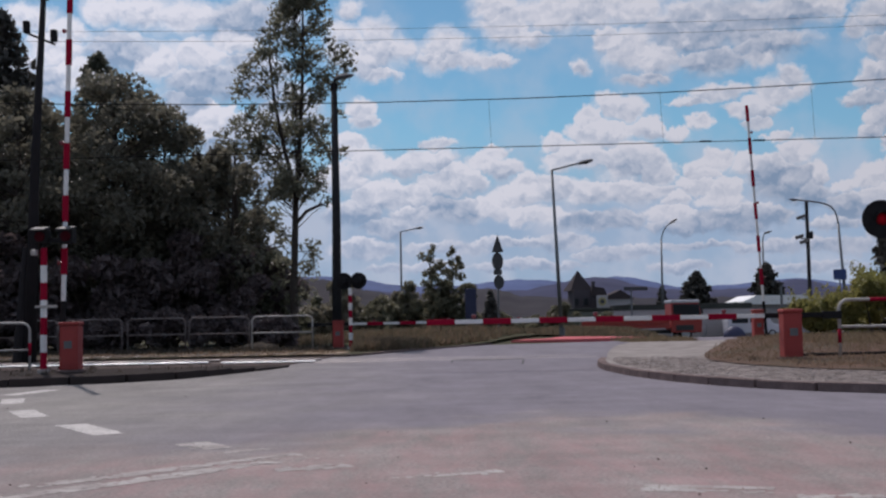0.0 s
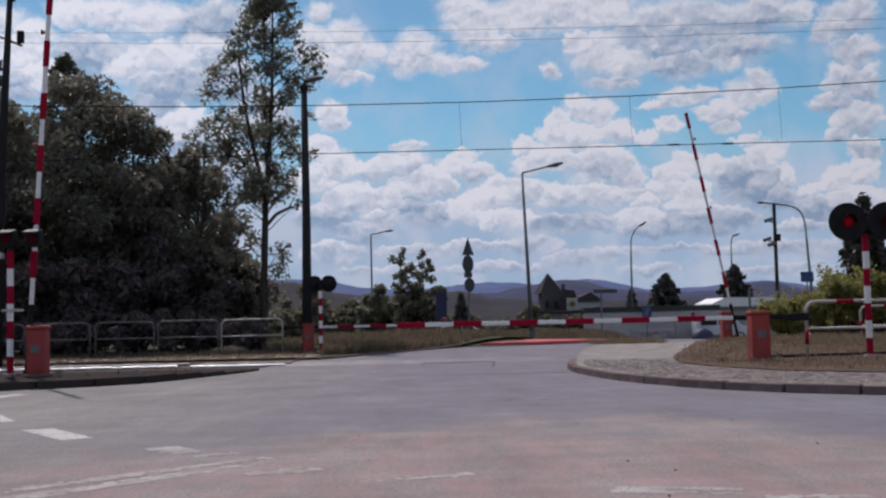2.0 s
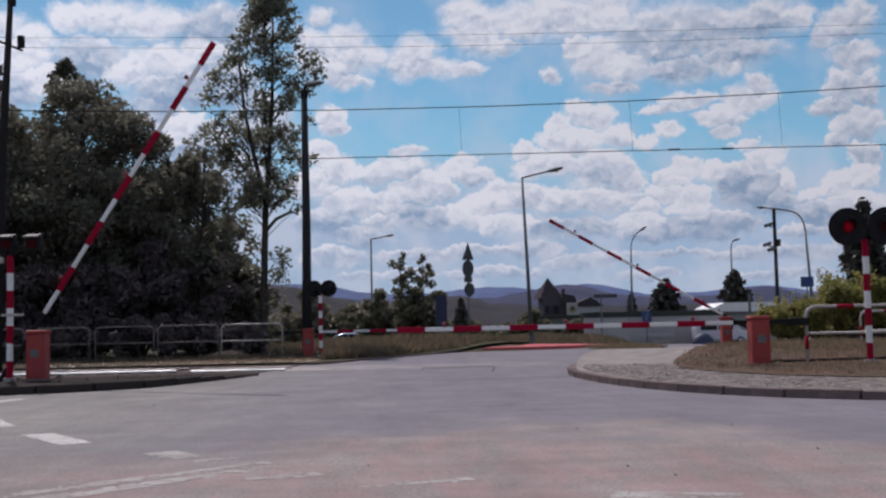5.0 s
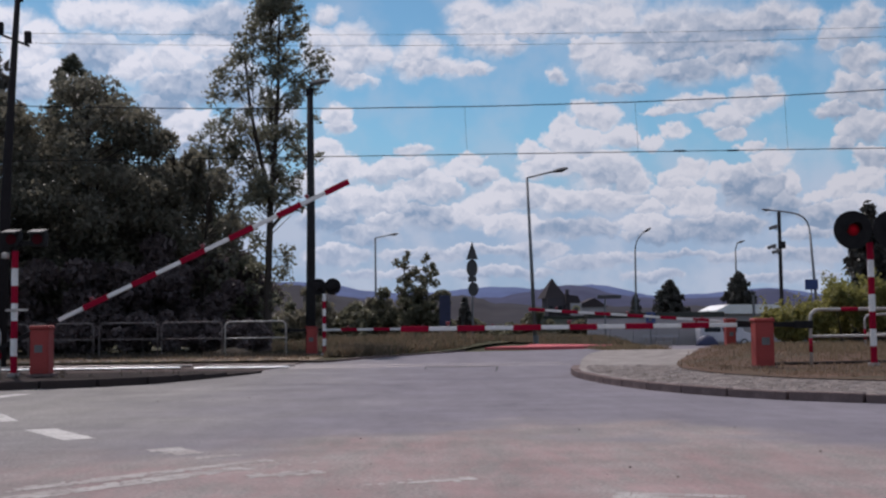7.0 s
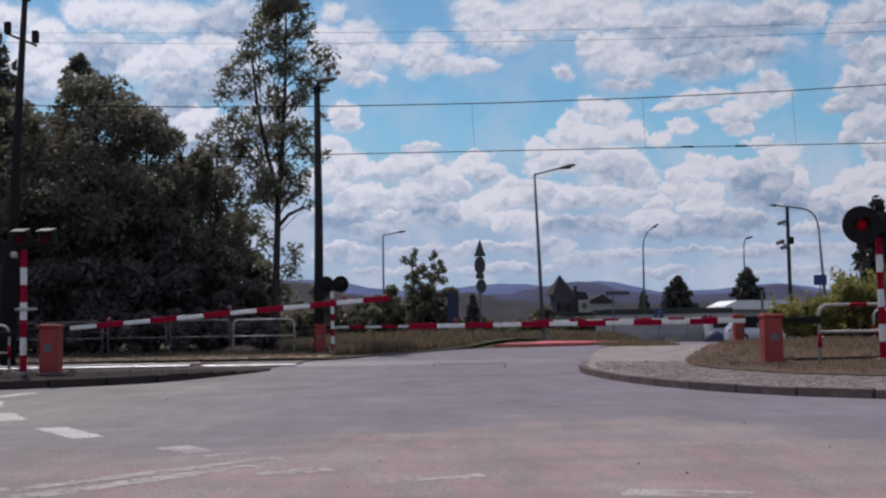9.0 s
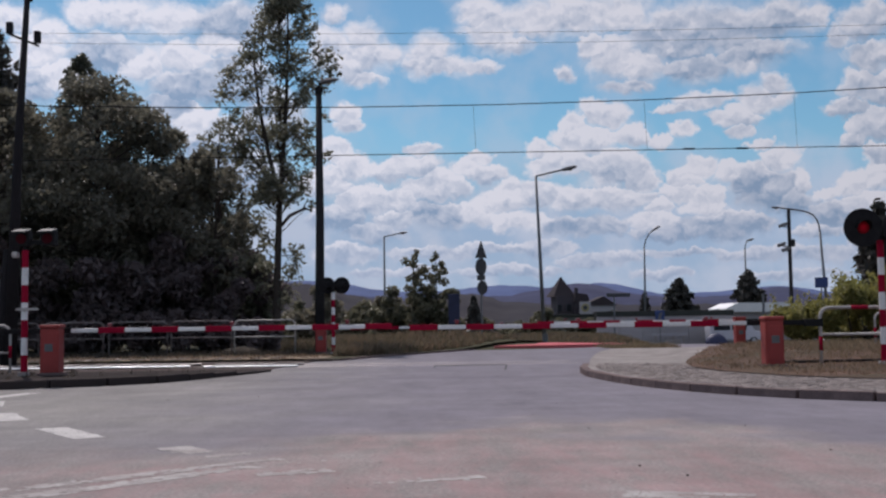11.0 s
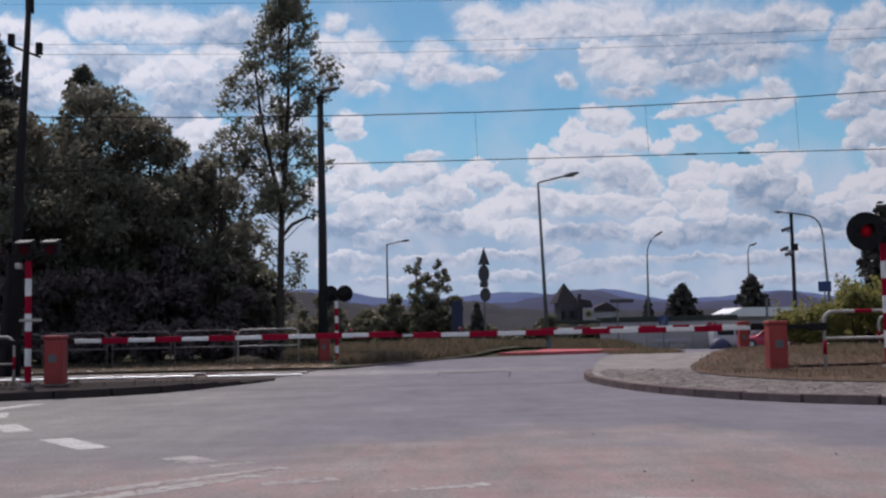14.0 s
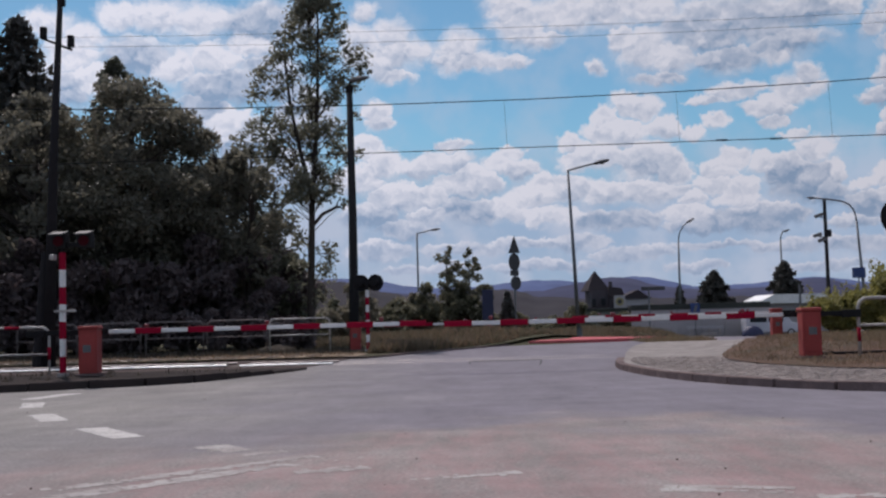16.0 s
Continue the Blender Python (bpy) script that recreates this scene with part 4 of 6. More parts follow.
NEAR_LEFT, NEAR_LEFT_PIVOT = barrier((-7.42, 22.5, 0.14), 7.0, False, "orange barrier cabinet with a boom closing over the road", back=0.27, start=0.55)
NEAR_RIGHT, NEAR_RIGHT_PIVOT = barrier((6.87, 22.3, 0.11), 7.2, True, "orange barrier cabinet with its striped boom lowered")
FAR_LEFT, FAR_LEFT_PIVOT = barrier((-3.72, 40.0, 0.06), 7.4, False, "orange barrier cabinet beyond the tracks with lowered boom")
FAR_RIGHT, FAR_RIGHT_PIVOT = barrier((11.44, 41.0, 0.05), 7.7, True, "orange barrier cabinet beyond the tracks with closing boom", height=1.11, back=0.35)


def signal(loc, yaw, label, height, board=0.36, apart=0.7, lens=(LENS_DARK, LENS_DARK), hood_mat=None, bands=8, hood_long=0.12):
    th = thing("crossing_signal", label, "signal", pose(*loc, 0, 0, yaw), group="signals of the crossing")
    part("foot", disc(0.12, 0.08, (0, 0, 0.04), "Z", 16, 0.01), CONCRETE, th)
    h = height - 0.25
    for k in range(bands):
        part("band", tubed([(0, 0, 0.06 + (h - 0.06) * k / bands), (0, 0, 0.06 + (h - 0.06) * (k + 1) / bands)], 0.065, 14), RED if k % 2 == 0 else WHITE, th)
    part("post_top", tubed([(0, 0, h), (0, 0, height + 0.1)], 0.05, 12), BLACK, th)
    part("crossarm", boxed(-apart / 2 - 0.1, apart / 2 + 0.1, -0.03, 0.03, height - 0.05, height + 0.05, bevel=0.01), BLACK, th)
    for k, x in enumerate((-apart / 2, apart / 2)):
        bm = disc(board, 0.025, (x, -0.16, height), "Y", 36)
        bd = part("backboard", bm, BLACK, th, "round black backboard")
        part("housing", disc(0.13, 0.24, (x, -0.05, height), "Y", 20, 0.02), BLACK, bd)
        part("lens", disc(0.125, 0.03, (x, -0.185, height), "Y", 24, 0.01), lens[k], bd, "round red signal lens")
        hood = bmesh.new()
        ring = []
        for i in range(13):
            a = radians(-10 + 200 * i / 12)
            c, s = math.cos(a), math.sin(a)
            reach = hood_long * (1 + 0.95 * max(0, s))
            ring.append([hood.verts.new((x + c * r, yy, height + s * r)) for r, yy in ((0.142, -0.17), (0.142, -0.17 - reach), (0.15, -0.17 - reach), (0.15, -0.17))])
        for p, q in zip(ring, ring[1:]):
            for j in range(4):
                hood.faces.new((p[j], p[(j + 1) % 4], q[(j + 1) % 4], q[j]))
        bmesh.ops.recalc_face_normals(hood, faces=hood.faces)
        part("hood", hood, hood_mat or BLACK, bd, smooth=True)
    return th


def box_signal(loc, label, height):
    """An older signal: box lamps with pale visors that reach out over the road."""
    th = thing("crossing_signal", label, "signal", pose(*loc), group="signals of the crossing")
    part("foot", disc(0.12, 0.08, (0, 0, 0.04), "Z", 16, 0.01), CONCRETE, th)
    h = height - 0.25
    for k in range(7):
        part("band", tubed([(0, 0, 0.06 + (h - 0.06) * k / 7), (0, 0, 0.06 + (h - 0.06) * (k + 1) / 7)], 0.065, 14), RED if k % 2 == 0 else WHITE, th)
    part("post_top", tubed([(0, 0, h), (0, 0, height)], 0.05, 12), BLACK, th)
    part("crossarm", boxed(-0.2, 0.62, -0.03, 0.03, height - 0.14, height - 0.05, bevel=0.01), BLACK, th)
    for x in (-0.02, 0.49):
        lamp = part("lamp_box", boxed(x - 0.17, x + 0.12, -0.12, 0.14, height - 0.17, height + 0.13, bevel=0.03), BLACK, th)
        part("lens", disc(0.1, 0.04, (x - 0.02, -0.13, height - 0.03), "Y", 22, 0.01), LENS_DARK, lamp, "dark unlit red lens")
        visor = bmesh.new()
        low = [visor.verts.new(p) for p in ((x - 0.16, -0.3, height + 0.075), (x + 0.1, -0.3, height + 0.075), (x + 0.17, -0.06, height + 0.14), (x - 0.12, -0.06, height + 0.14))]
        top = [visor.verts.new(v.co + Vector((0.0, 0.0, 0.03))) for v in low]
        visor.faces.new(low[::-1]), visor.faces.new(top)
        for q in range(4):
            visor.faces.new((low[q], low[(q + 1) % 4], top[(q + 1) % 4], top[q]))
        bmesh.ops.recalc_face_normals(visor, faces=visor.faces)
        part("visor", visor, GREY_PAINT, lamp, "pale sunlit visor")
    part("bell", boxed(-0.24, -0.12, -0.1, 0.05, height - 0.4, height - 0.28, bevel=0.03), GREY_WHITE, th, "small pale bell box")
    part("plate", boxed(-0.14, 0.3, -0.1, -0.08, 1.28, 1.33, bevel=0.005), GREY_WHITE, th)
    return th


box_signal((-7.9, 22.3, 0.14), "older two-lamp crossing signal on a red and white post", 2.72)
signal((9.18, 22.5, 0.11), -2, "two-lamp crossing signal with black discs, red lamp lit", 2.75, board=0.385, apart=0.78, lens=(LENS_RED, LENS_DARK), bands=7)
signal((-3.2, 39.0, 0.06), 168, "two-lamp crossing signal seen from behind beyond the tracks", 2.37, board=0.29, apart=0.52)


def railing(loc, yaw, width, height, label, rail_z=0.5, colours=(GREY_WHITE, RED), r=0.035, bands=True):
    """A hoop of steel tube with a middle rail; bands of red paint at the feet and along the top."""
    th = thing("guard_railing", label, "railing", pose(*loc, 0, 0, yaw), group="guard railings")
    c = 0.18
    pts = [(0, 0, -0.02), (0, 0, height - c)] + [(c - c * math.cos(a), 0, height - c + c * math.sin(a)) for a in (0.4, 0.8, 1.2)] + [(c, 0, height)]
    path = pts + [(width - x, 0, z) for x, _, z in pts[::-1]]
    part("hoop", tubed(path, r, 8), colours[0], th, smooth=True)
    part("middle_rail", tubed([(0.02, 0, rail_z), (width - 0.02, 0, rail_z)], r * 0.85, 8), colours[0], th, smooth=True)
    if bands:
        for x in (0, width):
            part("red_band", tubed([(x, 0, 0.30), (x, 0, 0.58)], r + 0.004, 8), colours[1], th, "red painted band", smooth=True)
        n = max(1, int(width / 1.3))
        for k in range(n):
            a = c + (width - 2 * c) * (k + 0.35) / n
            part("red_band", tubed([(a, 0, height), (a + 0.35, 0, height)], r + 0.004, 8), colours[1], th, "red painted band", smooth=True)
    return th


# all but one of these railings wear paint darkened for tree shade
for x0, x1, y in ((-13.6, -11.45, 40.3), (-11.25, -9.17, 40.2), (-9.03, -6.88, 40.1), (-6.78, -4.62, 40.0), (-16.0, -13.8, 40.5)):
    railing((x0, y, 0.06), math.degrees(math.atan2(-0.1, 2.2)), x1 - x0, 1.2, "low white tubular guard railing under the trees" if x0 > -7 else "rusty tubular guard railing under the trees, darkened for shade", 0.62, (GREY_WHITE if x0 > -7 else SHADED_PAINT, RED), bands=False, r=0.03 if x0 > -7 else 0.026)
railing((-13.4, 25.2, 0.12), -3, 4.25, 1.02, "weathered white and red tubular guard railing by the verge", 0.42, r=0.03)
railing((7.95, 22.62, 0.11), 0, 4.2, 1.16, "red and white tubular guard railing on the island", 0.62)
railing((12.7, 31.7, 0.2), 2, 3.2, 1.0, "red and white tubular guard railing near the tracks", 0.45)


duct = thing("cable_duct", "dark low cable pipe along the island soil", "pipe", pose(7.2, 23.3, island_z(7.2, 23.3)))
part("pipe", tubed([(0.1, 0, 0.05), (5.4, 0.05, 0.09)], 0.03, 8), BLACK, duct)
for x in (0.4, 2.2, 4.0):
    part("clip", boxed(x - 0.03, x + 0.03, -0.04, 0.05, -0.02, 0.1, bevel=0.008), DARK_STEEL, duct)


# ---- poles, lamps, signs ----
def head_mesh(tip, way, size=1.0):
    """A street lamp's flat rounded head that reaches from tip along way."""
    bm = bmesh.new()
    bmesh.ops.create_uvsphere(bm, u_segments=14, v_segments=8, radius=1.0)
    w = Vector(way).normalized()
    turn = w.to_track_quat("X", "Z").to_matrix().to_4x4()
    bmesh.ops.transform(bm, matrix=Matrix.Translation(Vector(tip) + w * 0.3 * size) @ turn @ Matrix.Diagonal((0.42 * size, 0.16 * size, 0.1 * size, 1)), verts=bm.verts)
    return bm


def street_lamp(loc, pole_top, arm, tip_way, label, r0=0.1, r1=0.05, size=1.0, mat=None):
    """Tapered pole, an arm through the given points (relative to the foot) and the head at its end."""
    mat = mat or GALVANISED
    th = thing("street_lamp", label, "street lamp", pose(*loc), group="street lamps")
    part("pole", tubed([(0, 0, -0.6), (pole_top[0] * 0.5, 0, pole_top[2] * 0.5), pole_top], [r0, (r0 + r1) / 2, r1], 12), mat, th, smooth=True)
    part("foot_sleeve", tubed([(0, 0, -0.6), (0, 0, 0.9)], r0 * 1.25, 12), mat, th)
    part("arm", tubed([pole_top] + arm, r1 * 0.75, 8), mat, th, smooth=True)
    hd = part("lamp_head", head_mesh(arm[-1], tip_way, size), LAMP_GREY, th, "grey oval lamp head", smooth=True)
    e = Vector(arm[-1]) + Vector(tip_way).normalized() * 0.32 * size
    part("lamp_glass", disc(0.12 * size, 0.05, (e.x, e.y, e.z - 0.09 * size), "Z", 14), GLASS, hd)
    return th


# tall concrete mast by the far barrier
mast = thing("lamp_mast", "tall dark concrete mast with a street lamp head", "street lamp", pose(-3.86, 42, 0.0))
part("pole", tubed([(-0.1, 0, -0.2), (-0.06, 0, 5), (-0.08, 0, 9.85)], [0.19, 0.155, 0.115], 14), DARK_STEEL, mast, smooth=True)
part("collar", tubed([(-0.08, 0, 9.75), (-0.08, 0, 10.0)], 0.14, 12), BLACK, mast)
part("arm", tubed([(-0.08, 0, 9.9), (-0.06, 0, 10.12), (0.1, -0.05, 10.2)], 0.05, 8), DARK_STEEL, mast)
part("lamp_head", head_mesh((0.02, -0.05, 10.2), (1, -0.15, 0.12), 0.95), LAMP_GREY, mast, "grey oval lamp head", smooth=True)

street_lamp((6.85, 65, -0.5), (-0.35, 0, 10.05), [(0.5, 0, 10.25), (1.25, 0, 10.42)], (1, 0, 0.22), "grey steel street lamp with angled arm", 0.13, 0.07, 1.2)
street_lamp((21.45, 110, -1.0), (0.1, 0, 9.3), [(0.25, 0, 10.0), (0.6, 0, 10.6), (1.0, 0, 10.95)], (1, 0, 0.6), "grey steel street lamp with curved arm", 0.14, 0.08, 1.2)
street_lamp((-4.0, 110, -1.0), (0, 0, 10.65), [(0.8, 0, 10.8), (1.5, 0, 10.95)], (1, 0, 0.12), "grey steel street lamp beside the garden trees", 0.13, 0.08, 1.1)
street_lamp((37.2, 130, -1.0), (0.0, 0, 10.2), [(0.1, 0, 10.8), (0.3, 0, 11.2)], (1, 0, 0.3), "distant grey street lamp with short arm", 0.14, 0.09, 1.2)
street_lamp((21.6, 60, -0.3), (-0.35, 0, 6.0), [(-0.39, 0, 6.35), (-0.5, 0, 6.68), (-0.7, 0, 6.93), (-0.98, 0, 7.08), (-1.35, 0, 7.17), (-1.8, 0, 7.24), (-2.5, 0, 7.33)], (-1, 0, 0.08), "grey street lamp with long curved arm", 0.1, 0.06, 0.62)
street_lamp((-12.4, 90, -0.9), (0.0, 0, 7.4), [(0.6, 0, 7.55), (2.0, 0, 7.6)], (1, 0, 0.05), "distant street lamp behind the tall tree", 0.1, 0.06, 0.9)

cam_pole = thing("camera_pole", "slim dark pole with surveillance cameras", "pole", pose(15.02, 46, -0.08))
part("pole", tubed([(0, 0, -0.2), (0, 0, 5.63)], [0.085, 0.07], 12), DARK_STEEL, cam_pole)
for x, z, w in ((-0.22, 5.02, -1), (-0.3, 4.22, -1), (-0.12, 4.02, -1)):
    part("bracket", tubed([(0, 0, z - 0.12), (x, -0.05, z - 0.1)], 0.025, 6), DARK_STEEL, cam_pole)
    bm = boxed(x - 0.24, x + 0.12, -0.12, 0.0, z - 0.08, z + 0.06, bevel=0.03)
    bmesh.ops.rotate(bm, cent=(x, 0, z), matrix=Matrix.Rotation(radians(-18), 3, "Y"), verts=bm.verts)
    part("camera_housing", bm, LAMP_GREY, cam_pole, "pale camera housing")
part("junction_box", boxed(0.02, 0.2, -0.12, 0.0, 4.1, 4.4, bevel=0.02), DARK_STEEL, cam_pole)

utility = thing("utility_pole", "dark tarred utility pole with a slanted crossarm", "pole", pose(-12.1, 33, 0.0))
part("pole", tubed([(0, 0, -0.1), (0.15, 0, 6), (0.42, 0, 11.6)], [0.19, 0.13, 0.075], 12), WOOD_POLE, utility, smooth=True)
part("stub", tubed([(-0.35, 0.1, -0.1), (-0.1, 0.1, 3.4)], [0.2, 0.14], 10), WOOD_POLE, utility)
part("crossarm", tubed([(-0.16, 0, 9.8), (0.74, 0, 9.42)], 0.035, 8), DARK_STEEL, utility)
for x, z in ((-0.12, 9.78), (0.7, 9.5)):
    part("insulator", boxed(x - 0.09, x + 0.09, -0.09, 0.09, z, z + 0.36, bevel=0.03), BLACK, utility, "black box insulator")
part("top_bracket", boxed(0.3, 0.54, -0.06, 0.06, 10.75, 11.4, bevel=0.03), BLACK, utility)

signs = thing("road_sign_post", "grey sign post carrying four signs seen from behind", "road sign", pose(3.22, 65, -0.6))
part("post", tubed([(0, 0, -0.1), (0, 0, 6.0)], 0.05, 10), GALVANISED, signs)
part("triangular_sign", standing([(-0.33, 5.42), (0.35, 5.42), (0.02, 6.45)], -0.05, -0.02), SIGN_BACK, signs)
part("round_sign", disc(0.52, 0.03, (0, -0.035, 4.9), "Y", 32, squash=0.62), SIGN_BACK, signs)
part("small_plate", standing([(-0.24, 4.12), (0.24, 4.12), (0.24, 4.42), (-0.24, 4.42)], -0.05, -0.02), SIGN_BACK, signs)
part("lower_round_sign", disc(0.4, 0.03, (0.06, -0.035, 3.7), "Y", 32, squash=0.75), SIGN_BACK, signs)

blue = thing("blue_sign", "small blue road sign on a grey post", "road sign", pose(19.69, 94.6, -1.0))
part("post", tubed([(0, 0, -0.1), (0, 0, 2.75)], 0.04, 8), GALVANISED, blue)
part("panel", boxed(-0.4, 0.4, -0.06, -0.02, 2.0, 2.92, bevel=0.02), SIGN_BLUE, blue)
part("white_mark", standing([(-0.22, 2.15), (0.05, 2.15), (0.22, 2.75), (0.0, 2.75)], -0.075, -0.061), LAMP_GREY, blue, "slanting white shape")
blue2 = thing("blue_sign", "blue sign on the post of the curved lamp", "road sign", pose(21.15, 59.8, -0.5))
part("panel", boxed(-0.35, 0.35, -0.05, -0.02, 3.2, 3.75, bevel=0.02), SIGN_BLUE, blue2)
part("post", tubed([(0, 0, -0.2), (0, 0, 3.65)], 0.04, 8), GALVANISED, blue2)
board = thing("notice_board", "dark blue notice board on two posts", "board", pose(1.75, 70, -0.3))
part("panel", boxed(-0.35, 0.35, -0.05, 0.0, 1.3, 3.2, bevel=0.02), TARP_BLUE, board)
for x in (-0.3, 0.3):
    part("post", tubed([(x, 0.03, -0.1), (x, 0.03, 3.2)], 0.035, 8), GALVANISED, board)
gantry = thing("goal_post_frame", "grey steel frame with a broad top beam", "frame", pose(15.1, 90, -1.0))
part("post", tubed([(0, 0, -0.1), (0, 0, 4.2)], 0.07, 8), GALVANISED, gantry)
part("beam", boxed(-0.6, 1.3, -0.06, 0.06, 4.0, 4.3, bevel=0.02), SIGN_BACK, gantry)
for x, h in ((27.6, 4.2), (28.6, 3.3)):
    pk = thing("steel_post", "pale steel post beside the far barrier", "post", pose(x * 0.48, 44, -0.02), group="steel posts")
    part("post", tubed([(0, 0, 0.0), (0, 0, h * 0.5)], 0.05, 8), GALVANISED, pk)


# ---- plants ----
def leaf_mesh(name, centres, size, rng, mat, parent, long=1.0, label="", flat=0.0):
    """Leaves as small bent pieces at the given centres."""
    n = len(centres)
    c = np.asarray(centres, dtype=float)
    u = rng.normal(size=(n, 3))
    u[:, 2] *= 1 - flat
    u /= np.linalg.norm(u, axis=1)[:, None] + 1e-9
    w = rng.normal(size=(n, 3))
    v = np.cross(u, w)
    v /= np.linalg.norm(v, axis=1)[:, None] + 1e-9
    nrm = np.cross(u, v)
    s = size * rng.uniform(0.6, 1.35, n)[:, None]
    quad = np.stack([c - u * s * long, c + v * s * 0.5 + nrm * s * 0.15, c + u * s * long, c - v * s * 0.5 + nrm * s * 0.15], 1).reshape(-1, 3)
    me = bpy.data.meshes.new(name)
    me.from_pydata(quad.tolist(), [], np.arange(4 * n).reshape(n, 4).tolist())
    me.materials.append(mat)
    ob = new(name, me)
    ob.parent = parent
    if label:
        tagged(ob, label)
    return ob


def lump_points(rng, lumps, per, spread):
    """Points gathered in shells round lumps: (x, y, z, radius)."""
    out = []
    for x, y, z, r in lumps:
        k = int(per * r * r)
        d = rng.normal(size=(k, 3))
        d /= np.linalg.norm(d, axis=1)[:, None] + 1e-9
        rad = r * (1 - spread * rng.random(k) ** 1.5)[:, None]
        out.append(np.array([x, y, z]) + d * rad * np.array([1, 1, 0.85]))
    return np.concatenate(out)


def broad_tree(name, loc, height, radius, label, leaf, seed, trunk=0.22, base=0.15, lumps=34, per=150, size=0.13, lump_size=0.34, taper=0.7, group="trees by the railway"):
    """A trunk with limbs to every lump of an uneven crown."""
    rng = np.random.default_rng(seed)
    th = thing(name, label, "tree", pose(*loc), group=group)
    centre, balls = [], []
    for k in range(lumps):
        f = base + (1 - base) * (k + rng.random()) / lumps
        prof = math.sin(math.pi * min(1, max(0.04, (f - base) / (1 - base))) ** 0.75) ** taper
        a, rr = rng.uniform(0, 6.283), radius * prof * math.sqrt(rng.uniform(0.12, 1.25))
        r = radius * lump_size * rng.uniform(0.4, 1.2) * (0.55 + 0.45 * prof)
        balls.append((rr * math.cos(a), rr * math.sin(a), min(f * height, height - 0.6 * r), r))
    bm = bmesh.new()
    lean = rng.normal(0, 0.02, 2)
    trunk_pts = [(lean[0] * f * height + 0.1 * math.sin(3 * f + seed), lean[1] * f * height, f * height) for f in (-0.02, 0.15, 0.3, 0.45, 0.6, 0.75, 0.9)]
    tube(bm, trunk_pts, [trunk * (1.05 - f) for f in (-0.02, 0.15, 0.3, 0.45, 0.6, 0.75, 0.9)], 8)
    for x, y, z, r in balls:
        f = max(0.05, min(0.85, (z - 0.35 * math.hypot(x, y) - 0.3) / height))
        a = Vector((lean[0] * f * height, lean[1] * f * height, f * height))
        b = Vector((x, y, z))
        mid = a.lerp(b, 0.5) + Vector((0, 0, 0.12 * (b - a).length))
        r0 = trunk * (1.05 - f) * 0.42
        tube(bm, [a, mid, b], [r0, r0 * 0.6, r0 * 0.18], 5, cap=False)
    part("trunk", bm, BARK, th, smooth=True)
    pts = lump_points(rng, balls, per, 0.75)
    pts = pts[pts[:, 2] > 0.1]
    leaf_mesh("crown", pts, size, rng, leaf, th)
    return th


def fir(name, loc, height, radius, label, seed, size=0.2, n=5200, leaf=None, group="fir trees"):
    """A fir: whorls of drooping branches, shorter towards the tip, with ragged needle sprays."""
    rng = np.random.default_rng(seed)
    th = thing(name, label, "tree", pose(*loc), group=group)
    bm, pts = tubed([(0, 0, -0.1), (0, 0, height * 0.97)], [0.03 * height, 0.01], 8), []
    levels = max(15, int(height * 2.2))
    for k in range(levels):
        f = 0.06 + 0.92 * k / levels
        reach = radius * (1 - f) ** 0.85 * rng.uniform(0.8, 1.15)
        arms = 9
        for j in range(arms):
            a = 6.283 * (j + rng.random() * 0.7) / arms
            l = reach * rng.uniform(0.7, 1.12)
            z0 = f * height
            tip = (l * math.cos(a), l * math.sin(a), z0 - 0.18 * l)
            tube(bm, [(0, 0, z0), tip], [0.03, 0.006], 4, cap=False)
            m = max(6, int(n / (levels * arms) * (0.35 + 1.3 * (1 - f))))
            s = rng.random(m) ** 0.7
            w = 0.2 * l * (1.1 - s)
            pts.append(np.stack([s * tip[0] + rng.normal(0, 1, m) * w * 0.8, s * tip[1] + rng.normal(0, 1, m) * w * 0.8,
                                 z0 - 0.18 * l * s + rng.normal(0, 0.12, m) - 0.05], 1))
    part("trunk", bm, BARK, th)
    leaf_mesh("needle_crown", np.concatenate(pts), size, rng, leaf or LEAF_FIR, th, long=1.2)
    return th


def bush(loc, rx, ry, h, label, leaf, seed, n=2600, size=0.12, group="bushes", name="bush", sprigs=0):
    rng = np.random.default_rng(seed)
    th = thing(name, label, "bush", pose(*loc), group=group)
    bm, balls = bmesh.new(), []
    for k in range(14):
        a, q = rng.uniform(0, 6.283), math.sqrt(rng.random())
        z = h * rng.uniform(0.25, 0.86) * (1 - 0.35 * q * q)
        balls.append((rx * q * math.cos(a), ry * q * math.sin(a), z, min(rx, h) * rng.uniform(0.28, 0.42)))
        if h > 2.5 or k == 0:
            tube(bm, [(0.1 * math.cos(a), 0.1 * math.sin(a), -0.05), (balls[-1][0], balls[-1][1], z)], [0.04, 0.01], 5, cap=False)
    shoots = []
    for _ in range(sprigs):
        x, y, z, r = balls[rng.integers(len(balls))]
        a, l = rng.uniform(0, 6.283), rng.uniform(0.25, 0.75)
        foot = Vector((x + 0.6 * r * math.cos(a), y + 0.6 * r * math.sin(a), z + 0.5 * r))
        tip = foot + Vector((0.35 * l * math.cos(a), 0.35 * l * math.sin(a), l))
        f = rng.random(26)[:, None]
        shoots.append(np.array(foot) + f * np.array(tip - foot) + rng.normal(0, 0.07, (26, 3)))
    part("stem", bm, BARK, th)
    k = n / sum(b[3] ** 2 for b in balls)
    pts = lump_points(rng, balls, k, 0.9)
    pts = np.concatenate([pts] + shoots)
    leaf_mesh("foliage", pts[pts[:, 2] > 0.02], size, rng, leaf, th)
    return th


